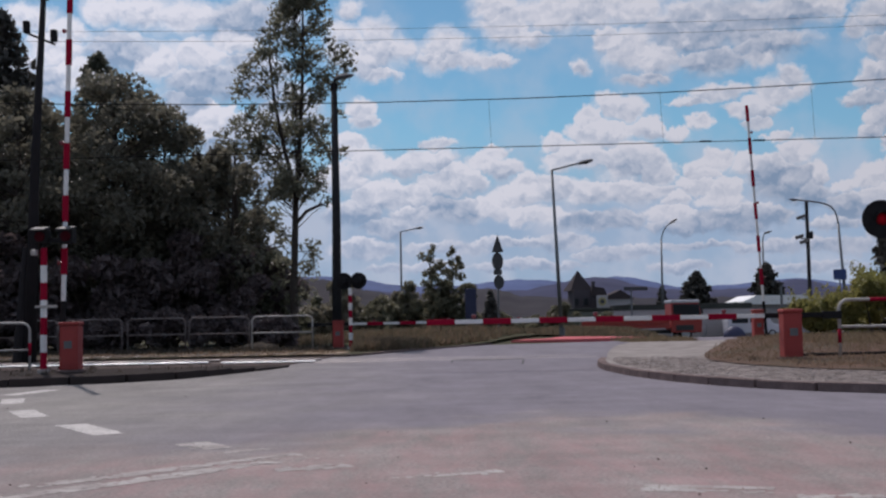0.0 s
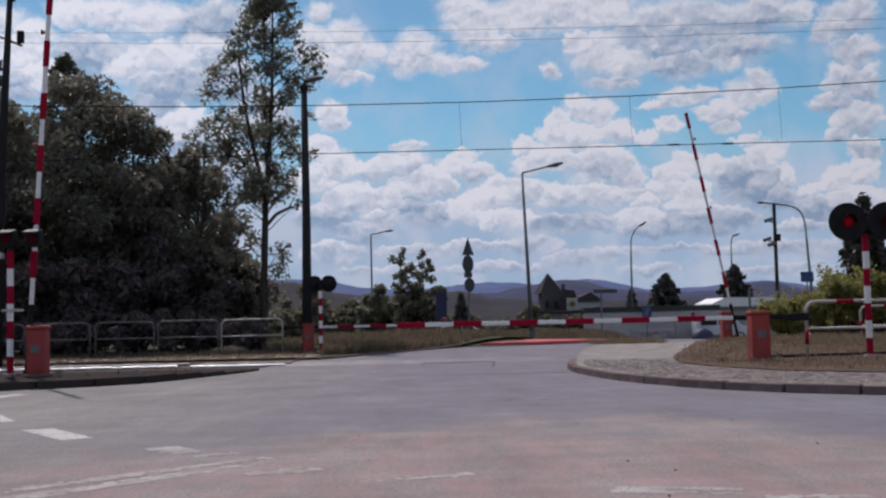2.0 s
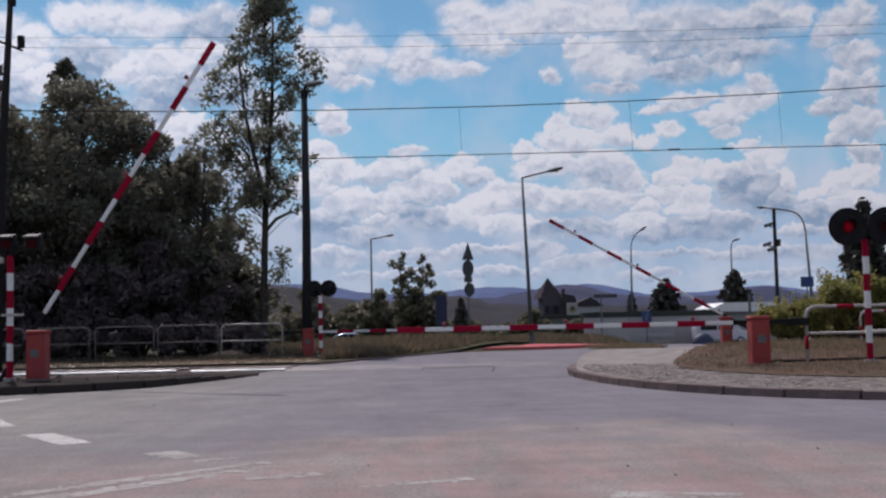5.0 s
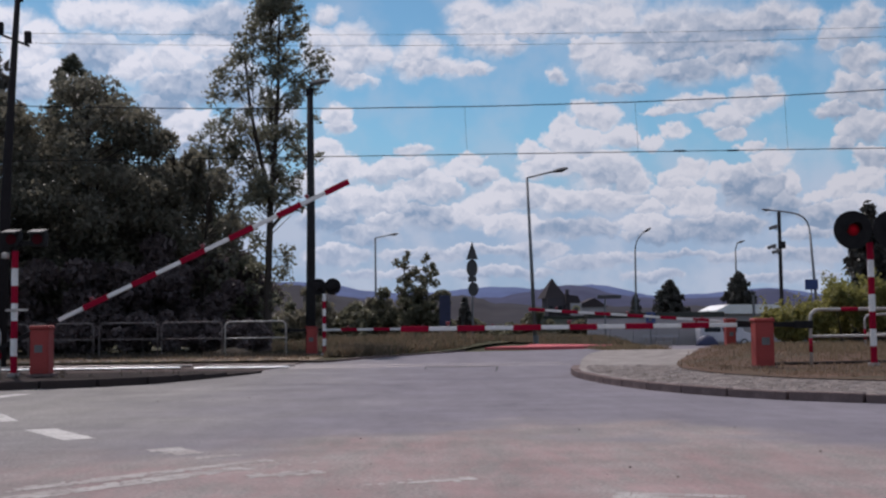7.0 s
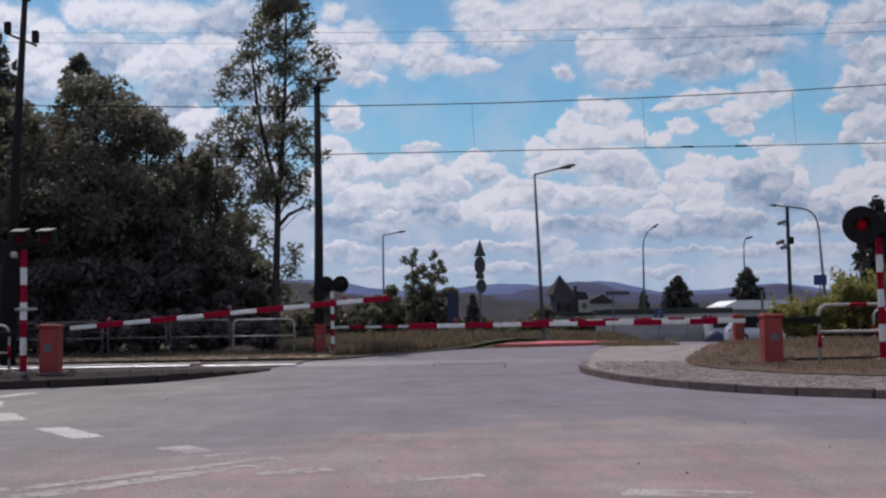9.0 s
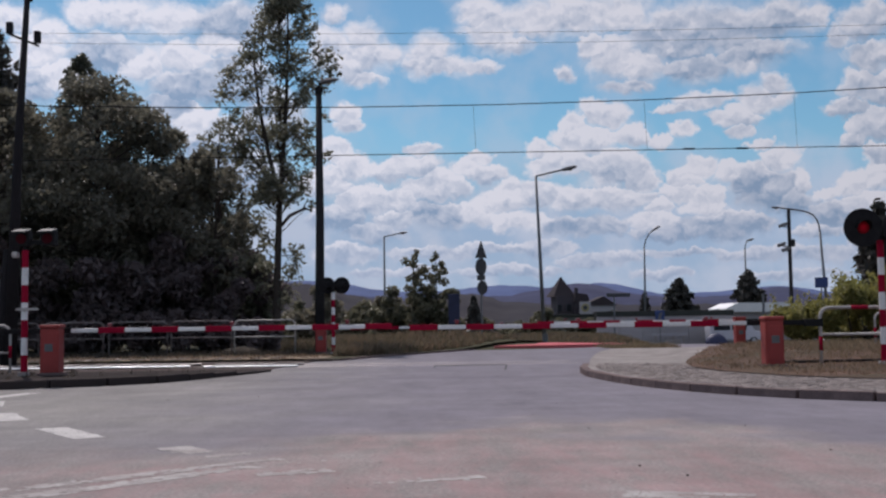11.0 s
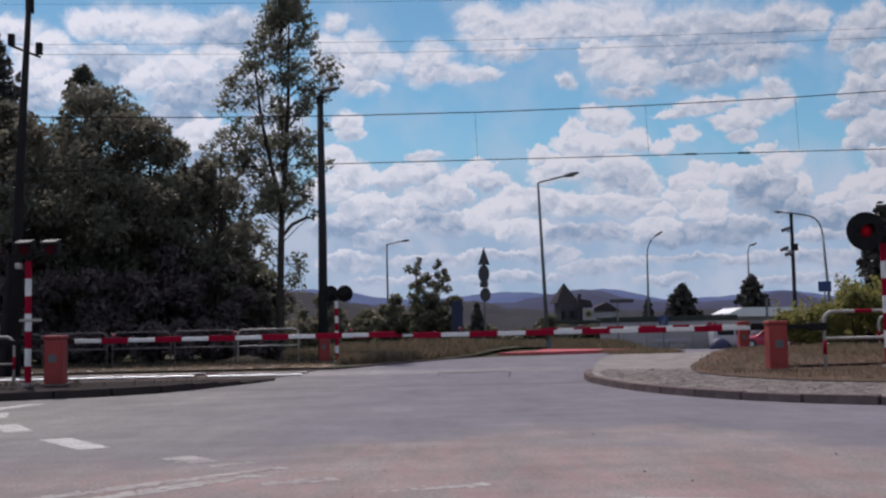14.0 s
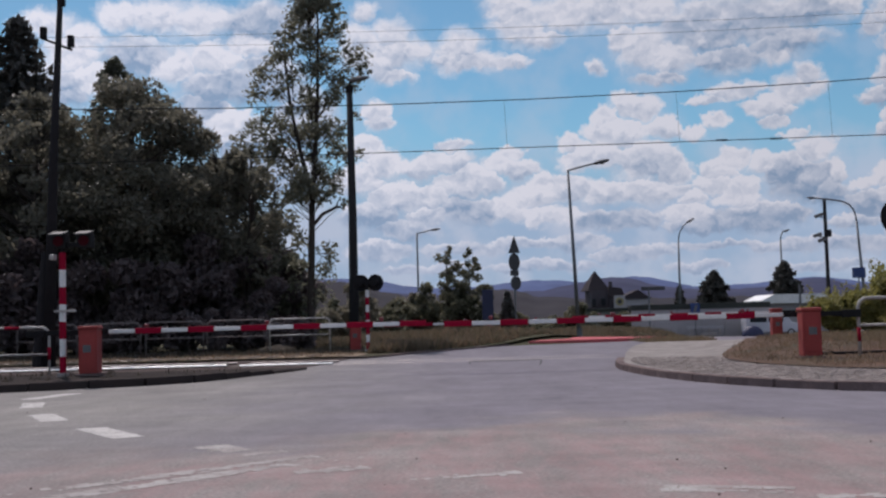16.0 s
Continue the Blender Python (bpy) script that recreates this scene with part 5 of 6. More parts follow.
TREE_ROW = "dense dark leafy tree beside the railway"
fir("larch", (-20.5, 52, 0), 16.4, 7.6, "tall dark conifer behind the leafy trees", 3, 0.2, 13000, group="trees by the railway")
broad_tree("tree", (-15.7, 51, 0), 13.5, 2.1, "dark pointed leafy tree rising over its neighbours", LEAF_DEEP, 11, lumps=80, per=420, size=0.15, lump_size=0.33, taper=0.75)
broad_tree("tree", (-18.6, 50, 0), 10.9, 2.4, TREE_ROW, LEAF_DARK, 19, lumps=70, per=330, size=0.14, lump_size=0.28)
broad_tree("tree", (-17.2, 52.5, 0), 10.8, 2.2, TREE_ROW, LEAF_DARK, 27, lumps=70, per=320, size=0.15, lump_size=0.3)
broad_tree("tree", (-13.4, 47, 0), 11.5, 3.3, TREE_ROW, LEAF_DARK, 12, lumps=150, per=330, size=0.12, lump_size=0.27, taper=0.45)
broad_tree("tree", (-10.6, 48, 0), 9.5, 2.5, TREE_ROW, LEAF_DARK, 13, lumps=48, per=380, size=0.14)
broad_tree("tree", (-11.9, 48.6, 0), 10.5, 2.5, TREE_ROW, LEAF_DARK, 28, lumps=90, per=340, size=0.12, lump_size=0.3, taper=0.5)
broad_tree("tree", (-9.4, 51, 0), 10.4, 2.2, "slender grey-green leafy tree beside the railway", LEAF_POPLAR, 14, lumps=36, per=230, size=0.13)
broad_tree("tree", (-17.4, 46, 0), 10.9, 3.8, TREE_ROW, LEAF_DARK, 15, lumps=96, per=310, size=0.14, lump_size=0.26)
broad_tree("tree", (-22.5, 47, 0), 10.6, 3.6, TREE_ROW, LEAF_DARK, 16, lumps=64, per=320, size=0.15)
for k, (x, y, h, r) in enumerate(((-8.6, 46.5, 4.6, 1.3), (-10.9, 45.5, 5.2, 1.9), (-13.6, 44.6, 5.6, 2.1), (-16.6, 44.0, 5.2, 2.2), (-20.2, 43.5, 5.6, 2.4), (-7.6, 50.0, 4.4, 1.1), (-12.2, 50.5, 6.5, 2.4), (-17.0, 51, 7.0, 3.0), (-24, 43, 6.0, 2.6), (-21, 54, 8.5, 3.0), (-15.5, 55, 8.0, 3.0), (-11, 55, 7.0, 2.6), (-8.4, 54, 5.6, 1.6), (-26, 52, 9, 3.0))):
    bush((x, y, 0), r, 1.4, h, "undergrowth bush beneath the trees, leaves darkened for shade", LEAF_SHADE, 30 + k, 9000, 0.15, "undergrowth")
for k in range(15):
    bush((-23.5 + 1.22 * k, 43.2 + 0.5 * math.sin(2.1 * k), 0.03), 0.95, 0.7, 1.7 + 0.4 * math.sin(1.3 * k), "low bramble behind the guard railings, leaves darkened for shade", LEAF_SHADE, 200 + k, 2600, 0.1, "brambles", name="bramble")
broad_tree("tree", (-8.9, 47.6, 0), 8.4, 1.8, TREE_ROW, LEAF_DARK, 17, trunk=0.14, base=0.05, lumps=40, per=420, size=0.13)
broad_tree("tree", (-9.9, 52.5, 0), 9.4, 2.2, TREE_ROW, LEAF_DARK, 18, trunk=0.16, base=0.05, lumps=40, per=380, size=0.14)
bush((-7.5, 49.2, 0), 0.9, 0.8, 5.6, "grey-green bush beside the poplar", LEAF_POPLAR, 51, 3000, 0.11, "undergrowth")
bush((-18.6, 41.0, 0.05), 1.3, 1.0, 6.6, "yellowish leafy bush at the edge of the trees", LEAF_MID, 50, 3000, 0.13, "undergrowth")


def poplar():
    """The tall poplar: a long bare lower trunk, a forked leader, an airy crown with gaps."""
    rng = np.random.default_rng(7)
    th = thing("poplar_tree", "tall airy poplar with a bare lower trunk", "tree", pose(-6.3, 48, 0.0))
    bm = bmesh.new()
    main = [(-0.05, 0, -0.1), (-0.02, 0, 3), (0.08, 0, 6), (0.27, 0, 8.5), (0.42, 0, 11), (0.48, 0, 13.5), (0.5, 0, 16.2)]
    tube(bm, main, [0.2, 0.16, 0.13, 0.1, 0.075, 0.045, 0.015], 9)
    fork = [(0.08, 0, 6.6), (-0.35, 0.2, 8.3), (-0.8, 0.2, 10.5), (-1.0, 0.1, 12.6), (-0.9, 0, 14.2)]
    tube(bm, fork, [0.1, 0.09, 0.07, 0.045, 0.015], 7)
    tube(bm, [(0.05, 0, 5.2), (0.55, -0.1, 5.75), (1.2, -0.1, 6.05), (1.45, -0.1, 5.95)], [0.085, 0.075, 0.06, 0.02], 7)
    tube(bm, [(1.1, -0.1, 6.02), (1.3, 0, 6.45)], [0.04, 0.01], 5)
    balls = []
    for k in range(165):
        z = rng.uniform(6.3, 16.4)
        wide = np.interp(z, (6.2, 7.5, 9.2, 11.1, 12.3, 14.7, 16.4), (0.9, 1.5, 2.1, 2.4, 2.35, 1.35, 0.4))
        a, q = rng.uniform(0, 6.283), math.sqrt(rng.uniform(0.1, 1))
        balls.append((np.interp(z, (9.0, 12.3, 14.7), (-0.05, 0.2, 0.55)) + wide * q * math.cos(a), 1.3 * q * math.sin(a), z, rng.uniform(0.25, 0.62)))
    balls += [(1.45, -0.1, 6.15, 0.28), (-1.5, 0, 8.8, 0.7), (-2.0, 0, 9.3, 0.55), (1.6, 0, 8.2, 0.5), (2.2, 0, 8.35, 0.3), (-2.3, 0, 11.0, 0.6), (-2.0, 0, 11.8, 0.6), (2.3, 0, 12.6, 0.55), (0.75, 0, 4.2, 0.5), (0.6, 0, 3.2, 0.6), (0.8, 0, 3.7, 0.4), (-0.6, 0, 3.6, 0.6), (-0.9, 0, 2.6, 0.6), (0.4, 0.1, 2.2, 0.6), (-0.5, 0, 4.9, 0.45)]
    for x, y, z, r in balls:
        zb = max(1.5, z - 0.5 - 0.5 * math.hypot(x, y))
        stem = 0.12 if z < 5 or x > -0.3 else -0.6
        tube(bm, [(stem if zb > 6.5 else 0.05, 0, zb), ((x + stem) / 2, y / 2, (z + zb) / 2 + 0.1), (x, y, z)], [0.022, 0.014, 0.005], 4, cap=False)
    part("trunk", bm, BARK, th, smooth=True)
    pts = lump_points(rng, balls, 400, 1.0)
    leaf_mesh("crown", pts, 0.1, rng, LEAF_POPLAR, th)


poplar()

broad_tree("garden_tree", (-0.75, 80, -1.0), 7.4, 1.15, "olive garden tree with an uneven pointed top", LEAF_MID, 61, trunk=0.12, lumps=46, per=520, size=0.13, lump_size=0.36, taper=0.6, group="garden trees")
broad_tree("garden_tree", (0.75, 81, -1.0), 7.2, 1.0, "slender olive garden tree", LEAF_MID, 62, trunk=0.1, lumps=34, per=560, size=0.13, lump_size=0.4, taper=0.6, group="garden trees")
bush((-2.3, 80, -1.0), 1.5, 1.0, 5.2, "olive rounded garden bush by the street", LEAF_MID, 63, 5200, 0.14, "garden bushes")
bush((0.1, 79.4, -1.0), 1.7, 1.0, 5.6, "broad olive garden bush by the street", LEAF_MID, 66, 5600, 0.14, "garden bushes")
bush((1.7, 79, -1.0), 1.2, 1.0, 5.0, "olive rounded garden bush by the street", LEAF_MID, 64, 4600, 0.14, "garden bushes")
fir("fir_tree", (4.1, 96, -1.05), 4.6, 1.5, "small dark fir tree by the notice board", 25, 0.2, 2600)
for k in range(20):
    x = -17 + 1.75 * k + 0.7 * math.sin(k * 2.3)
    h = 4.4 + 0.8 * math.sin(k * 1.7) + (1.2 if k < 9 else -1.5)
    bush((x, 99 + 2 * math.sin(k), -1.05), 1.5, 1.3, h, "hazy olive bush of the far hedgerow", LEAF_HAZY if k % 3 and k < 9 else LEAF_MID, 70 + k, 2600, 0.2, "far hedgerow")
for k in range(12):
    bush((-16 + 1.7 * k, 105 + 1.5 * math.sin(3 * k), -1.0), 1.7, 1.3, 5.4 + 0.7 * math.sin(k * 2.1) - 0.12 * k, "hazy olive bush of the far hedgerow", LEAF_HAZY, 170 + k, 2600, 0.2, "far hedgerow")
for k in range(9):
    bush((15.0 + 1.35 * k, 98.2, -1.05), 1.1, 0.9, 3.3 + 0.25 * math.sin(2 * k), "dark clipped hedge behind the grey wall", LEAF_FIR, 100 + k, 800, 0.2, "hedge behind the wall")
fir("fir_tree", (27.1, 120, -1.05), 6.9, 3.8, "dark pointed fir tree", 21, 0.26, 8000)
fir("fir_tree", (34.6, 120, -1.05), 7.7, 4.1, "dark pointed fir tree", 22, 0.26, 8000)
fir("fir_tree", (23.8, 122, -1.05), 5.4, 1.3, "small dark fir tree", 23, 0.24, 1800)
fir("fir_tree", (20.4, 50, -0.25), 6.75, 2.3, "dark fir tree behind the hedge", 24, 0.16, 11000)
for k, (x, y, h, r) in enumerate(((13.3, 38.5, 2.0, 1.0), (14.6, 38.2, 2.4, 1.2), (16.2, 38.4, 2.65, 1.3), (18.0, 38.3, 2.8, 1.4), (20.0, 38.6, 2.8, 1.4), (15.4, 40.5, 2.5, 1.3), (12.6, 39.5, 1.6, 0.7))):
    bush((x, y, island_z(x, y)), r, 0.9, h, "sunlit yellow-green hedge bush", LEAF_HEDGE, 120 + k, 9000, 0.075, "yellow-green hedge", name="hedge_bush", sprigs=22)


def grass(name, region, count, low, high, mat, seed, label, width=0.02, height_at=None, clump=5):
    """Blades in tufts over a region given by a function that yields a place or None."""
    rng = random.Random(seed)
    verts, faces = [], []
    while len(faces) < count:
        p = region(rng)
        if p is None:
            continue
        x, y = p
        z = height_at(x, y)
        size = rng.uniform(low, high)
        for _ in range(clump):
            a, l, b = rng.uniform(0, 6.283), size * rng.uniform(0.6, 1.15), rng.uniform(0.05, 0.5)
            dx, dy = math.cos(a), math.sin(a)
            ox, oy = x + rng.uniform(-0.1, 0.1), y + rng.uniform(-0.1, 0.1)
            k = len(verts)
            verts += [(ox - dy * width, oy + dx * width, z), (ox + dy * width, oy - dx * width, z), (ox + dx * l * b * 0.4 + dy * width * 0.6, oy + dy * l * b * 0.4 - dx * width * 0.6, z + l * 0.6), (ox + dx * l * b, oy + dy * l * b, z + l)]
            faces += [(k, k + 1, k + 2), (k, k + 2, k + 3)]
    me = bpy.data.meshes.new(name)
    me.from_pydata(verts, [], faces)
    me.materials.append(mat)
    tagged(new(name, me), label, "grass", kind="stuff")


def far_verge(r):
    y = r.uniform(36.0, 55)
    left = -2.9 if y < 45 else -9
    right = np.interp(y, (36, 40.8, 44.2, 46, 51, 55), (-1.9, -0.1, 1.5, 2.3, 4.3, 5.0))
    return r.uniform(left, right), y


def bank_z(x, y):
    """The low grassy bank between the crossing and the cross street; it ends where the road joins the street."""
    return ground_z(x, y) - 0.05 + 1.06 * smooth_step(62, 74, y) * smooth_step(80.5, 76.5, y) * smooth_step(15.6, 12.2, x) * (1 + 0.06 * math.sin(x * 0.9))


tagged(grid_sheet("street_bank", spaced((-45, 0, 15), (0, 17, 17)), spaced((58, 81, 23)), bank_z, EARTH), "low grassy bank beside the cross street", "ground", kind="structure")


def street_verge(r):
    y = r.uniform(66, 77.5)
    return r.uniform(-7.0, 0.2 * y), y


grass("street_verge_grass", street_verge, 36000, 0.15, 0.4, GREEN_GRASS, 11, "half-dry grass of the bank above the street", 0.025, lambda x, y: bank_z(x, y) - 0.03)
grass("street_verge_dry_grass", street_verge, 20000, 0.12, 0.36, DRY_GRASS, 12, "dry brown grass of the bank above the street", 0.022, lambda x, y: bank_z(x, y) - 0.03)
grass("sandy_strip_grass", lambda r: (r.uniform(-20, -3.3), r.uniform(33.8, 38.0)), 9000, 0.03, 0.1, DRY_GRASS, 13, "dry trodden grass beside the tracks", 0.014, lambda x, y: 0.06)
grass("verge_grass", far_verge, 34000, 0.12, 0.4, GREEN_GRASS, 1, "tall half-dry grass of the far verge", 0.018, lambda x, y: max(0.06, ground_z(x, y) + 0.04))
grass("dry_verge_grass", far_verge, 16000, 0.14, 0.44, DRY_GRASS, 2, "dry yellowed grass of the far verge", 0.016, lambda x, y: max(0.06, ground_z(x, y) + 0.04))
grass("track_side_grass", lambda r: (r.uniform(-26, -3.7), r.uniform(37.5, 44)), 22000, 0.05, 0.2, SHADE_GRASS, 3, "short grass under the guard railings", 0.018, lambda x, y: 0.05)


def island_grass(r):
    x, y = r.uniform(5.3, 20), r.uniform(15.6, 44)
    edge = np.interp(y, [p[1] for p in SOIL_EDGE], [p[0] for p in SOIL_EDGE])
    return (x, y) if x > edge + r.uniform(-0.1, 0.8) else None


grass("island_grass", island_grass, 80000, 0.03, 0.12, DRY_GRASS, 4, "sparse dry brown grass on the island", 0.009, lambda x, y: island_z(x, y) + 0.01)
grass("island_weeds", lambda r: (lambda x, y: (x, y) if x > 4.5 + 0.16 * y else None)(r.uniform(9.0, 24), r.uniform(24, 44)), 60000, 0.05, 0.2, PALE_WEEDS, 6, "greenish weeds on the island", 0.007, lambda x, y: island_z(x, y) + 0.01)
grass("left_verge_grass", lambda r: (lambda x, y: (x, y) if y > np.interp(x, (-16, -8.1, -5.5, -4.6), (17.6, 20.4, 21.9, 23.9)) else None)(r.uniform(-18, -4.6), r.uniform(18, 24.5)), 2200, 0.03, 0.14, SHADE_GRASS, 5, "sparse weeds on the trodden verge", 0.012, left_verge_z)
grass("kerb_weeds", lambda r: (r.uniform(6.3, 8.9), r.uniform(39.2, 42.4)), 4200, 0.05, 0.22, PALE_WEEDS, 8, "weeds in the pavement joints", 0.012, island_z)


# ---- distance: hills, houses, walls ----
def ridge(name, distance, profile, mat, seed, label, rough=0.06):
    """A range of hills: a slope that rises to a crest of the given heights (azimuth, angle), uneven and rounded over."""
    bm = bmesh.new()
    rng = random.Random(seed)
    az = [p[0] for p in profile]
    hs = [p[1] for p in profile]
    cols = []
    n = 420
    for k in range(n + 1):
        a = az[0] + (az[-1] - az[0]) * k / n
        e = np.interp(a, az, hs) + rough * noise.noise((a * 0.9, seed, 0.0)) + rough * 0.5 * noise.noise((a * 3.1, seed, 2.0)) + rough * 0.35 * noise.noise((a * 11.0, seed, 5.0))
        top = EYE + distance * math.tan(radians(max(0.1, e)))
        s, c = math.sin(radians(a)), math.cos(radians(a))
        cols.append([bm.verts.new((s * distance * d / c, distance * d, -3 + (top + 3) * h)) for d, h in ((0.78, 0.0), (0.86, 0.35), (0.94, 0.75), (1.0, 1.0), (1.1, 0.9), (1.25, 0.2))])
    for p, q in zip(cols, cols[1:]):
        for j in range(5):
            bm.faces.new((p[j], q[j], q[j + 1], p[j + 1]))
    tagged(link(name, bm, mat, smooth=True), label, "hills", kind="structure")


ridge("distant_hills", 2600, [(-60, 1.8), (-30, 2.2)] + [(-7.7, 2.30), (-5.5, 2.25), (-4.3, 2.13), (-2.9, 1.85), (-1.5, 1.66), (0.8, 1.66), (2.3, 1.81), (3.7, 1.91), (5.1, 1.86), (6.6, 1.75), (7.7, 1.84), (8.8, 1.99), (9.7, 1.89), (10.8, 1.61), (11.9, 1.37), (13.3, 1.40), (14.7, 1.45), (16.0, 1.59), (17.5, 1.73), (18.7, 1.56), (19.9, 1.34)] + [(24, 1.4), (60, 1.6)], HILL_FAR, 3, "mountain range on the horizon tinted blue for haze", 0.05)
ridge("middle_hills", 1500, [(-60, 1.4), (-20, 1.7)] + [(-7.7, 1.96), (-5.5, 1.77), (-3.2, 1.46), (-0.9, 1.31), (1.4, 1.37), (4.3, 1.38), (5.4, 1.59), (6.7, 1.86), (7.7, 1.98), (8.6, 1.91), (9.5, 1.61), (10.5, 1.36), (12.2, 1.22), (15.2, 1.25), (16.3, 1.48), (17.3, 1.67), (17.9, 1.63), (18.9, 1.31), (20.2, 1.12)] + [(24, 0.9), (60, 1.2)], HILL_MID, 5, "wooded hills tinted violet-grey for haze", 0.06)
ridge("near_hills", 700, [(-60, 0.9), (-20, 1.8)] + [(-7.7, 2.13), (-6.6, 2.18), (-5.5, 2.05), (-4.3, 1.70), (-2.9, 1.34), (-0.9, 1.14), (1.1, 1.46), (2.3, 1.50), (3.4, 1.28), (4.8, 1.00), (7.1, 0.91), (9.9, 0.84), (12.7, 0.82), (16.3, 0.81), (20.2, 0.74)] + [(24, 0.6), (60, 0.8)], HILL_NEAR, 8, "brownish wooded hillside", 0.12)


def house(loc, yaw, w, d, wall_h, roof_h, label, wall=None, roof=None, windows=2):
    th = thing("house", label, "house", pose(*loc, 0, 0, yaw), group="distant houses")
    part("wall", boxed(-w / 2, w / 2, -d / 2, d / 2, -0.2, wall_h), wall or HOUSE_WALL, th)
    part("gable", standing([(-w / 2, wall_h), (w / 2, wall_h), (0, wall_h + roof_h - 0.05)], -d / 2 + 0.02, d / 2 - 0.02), wall or HOUSE_WALL, th)
    for s in (-1, 1):
        bm = standing([(0, wall_h + roof_h), (s * (w / 2 + 0.35), wall_h - 0.3), (s * (w / 2 + 0.35), wall_h - 0.1), (0, wall_h + roof_h + 0.2)], -d / 2 - 0.3, d / 2 + 0.3)
        part("roof", bm, roof or ROOF_TILE, th)
    part("chimney", boxed(w * 0.2, w * 0.2 + 0.4, -0.3, 0.2, wall_h + roof_h * 0.3, wall_h + roof_h * 0.62 + 0.35), HOUSE_WALL, th)
    for k in range(windows):
        x = (k - (windows - 1) / 2) * w / max(1, windows) 
        win = part("window", boxed(x - 0.45, x + 0.45, -d / 2 - 0.03, -d / 2 + 0.02, wall_h - 1.7, wall_h - 0.5), WHITE, th)
        part("pane", boxed(x - 0.38, x + 0.38, -d / 2 - 0.05, -d / 2 - 0.032, wall_h - 1.62, wall_h - 0.58), GLASS, win)
    return th


villa = thing("house", "dark house with a steep pointed roof and a lower wing", "house", pose(15.75, 130, -1.0, 0, 0, 6), group="distant houses")
part("wall", boxed(-0.95, 1.1, -1.6, 1.6, -0.1, 5.0), HOUSE_WALL, villa)
spire = bmesh.new()
bmesh.ops.create_cone(spire, cap_ends=True, segments=4, radius1=1.65, radius2=0.06, depth=2.3, matrix=Matrix.Translation((-0.1, 0, 6.1)) @ Matrix.Rotation(radians(45), 4, "Z") @ Matrix.Diagonal((0.95, 1.25, 1, 1)))
part("roof", spire, ROOF_TILE, villa)
part("wing_wall", boxed(1.1, 2.7, -1.8, 1.8, -0.1, 4.2), HOUSE_WALL, villa)
part("wing_roof", standing([(1.0, 4.2), (2.9, 4.2), (2.5, 5.2), (1.1, 5.4)], -2.0, 2.0), ROOF_TILE, villa)
part("chimney", boxed(1.5, 1.85, -0.3, 0.1, 5.2, 6.0), HOUSE_WALL, villa)
for x, z in ((-0.7, 3.2), (0.4, 3.2), (1.9, 2.8)):
    win = part("window", boxed(x - 0.3, x + 0.3, -1.84, -1.58, z, z + 0.9), SIGN_BACK, villa)
    part("pane", boxed(x - 0.24, x + 0.24, -1.86, -1.845, z + 0.06, z + 0.84), GLASS, win)
house((-3.3, 128, -1.0), 0, 2.6, 4, 2.2, 1.2, "small pale house between garden trees", PALE_WALL, windows=1)
shop = thing("low_building", "low dark building with a flat roof", "building", pose(14.2, 112, -1.05))
part("wall", boxed(-2.6, 3.2, -2, 2, -0.1, 2.6), SHOP_WALL, shop)
part("roof", boxed(-2.8, 3.4, -2.2, 2.2, 2.6, 2.85, bevel=0.03), ROOF_DARK, shop)
pale = thing("low_building", "pale plastered gable building", "building", pose(19.2, 126, -1.05))
part("wall", boxed(-1.6, 1.6, -2, 2, -0.1, 3.9), PALE_WALL, pale)
part("roof", standing([(-1.9, 3.9), (1.9, 3.9), (0.4, 4.9)], -2.2, 2.2), ROOF_TILE, pale)
round_sign = thing("yellow_sign", "round yellow and dark sign on a post", "sign", pose(17.0, 120, -1.0))
part("post", tubed([(0, 0, -0.1), (0, 0, 3.2)], 0.08, 8), GALVANISED, round_sign)
part("board", boxed(-0.6, 0.6, -0.1, -0.02, 2.9, 4.2, bevel=0.05), PALE_WALL, round_sign)
part("ring", disc(0.44, 0.06, (0, -0.13, 3.55), "Y", 24), SIGN_YELLOW, round_sign, "yellow disc")
part("centre", disc(0.24, 0.06, (0, -0.17, 3.55), "Y", 20), SIGN_BACK, round_sign, "dark centre")

wall = thing("boundary_wall", "long grey rendered wall with a dark coping", "wall", pose(20.2, 95.6, -1.0), kind="structure")
for k in range(6):
    a = -5.7 + 1.95 * k
    part("panel", boxed(a, a + 1.93, -0.12, 0.12, -0.1, 2.45, bevel=0.01), RENDER_GREY, wall)
    part("coping", boxed(a - 0.02, a + 1.94, -0.2, 0.2, 2.45, 2.9, bevel=0.02), ROOF_DARK, wall)
shed = thing("white_roof_hall", "low hall with a white sheet roof", "building", pose(33.8, 112, -1.05))
part("wall", boxed(-4.2, 5.2, -3, 3, -0.1, 2.9), RENDER_GREY, shed)
part("roof", standing([(-4.8, 2.9), (6.0, 2.7), (6.0, 2.95), (1.0, 3.7), (-3.6, 3.75), (-4.8, 3.2)], -3.6, 3.4), ROOF_WHITE, shed)
bench = thing("crash_rail", "pale low rail on a concrete block beside the street", "rail", pose(20.5, 94.7, -1.0))
part("beam", boxed(-1.5, 1.5, -0.06, 0.06, 0.78, 0.98, bevel=0.02), PALE_WALL, bench)
for x in (-1.2, 0.3, 1.2):
    part("post", boxed(x - 0.08, x + 0.08, -0.06, 0.06, 0, 0.8), CONCRETE, bench)
part("block", boxed(-0.4, 0.9, -0.2, 0.2, 0, 0.45, bevel=0.03), CONCRETE, bench)


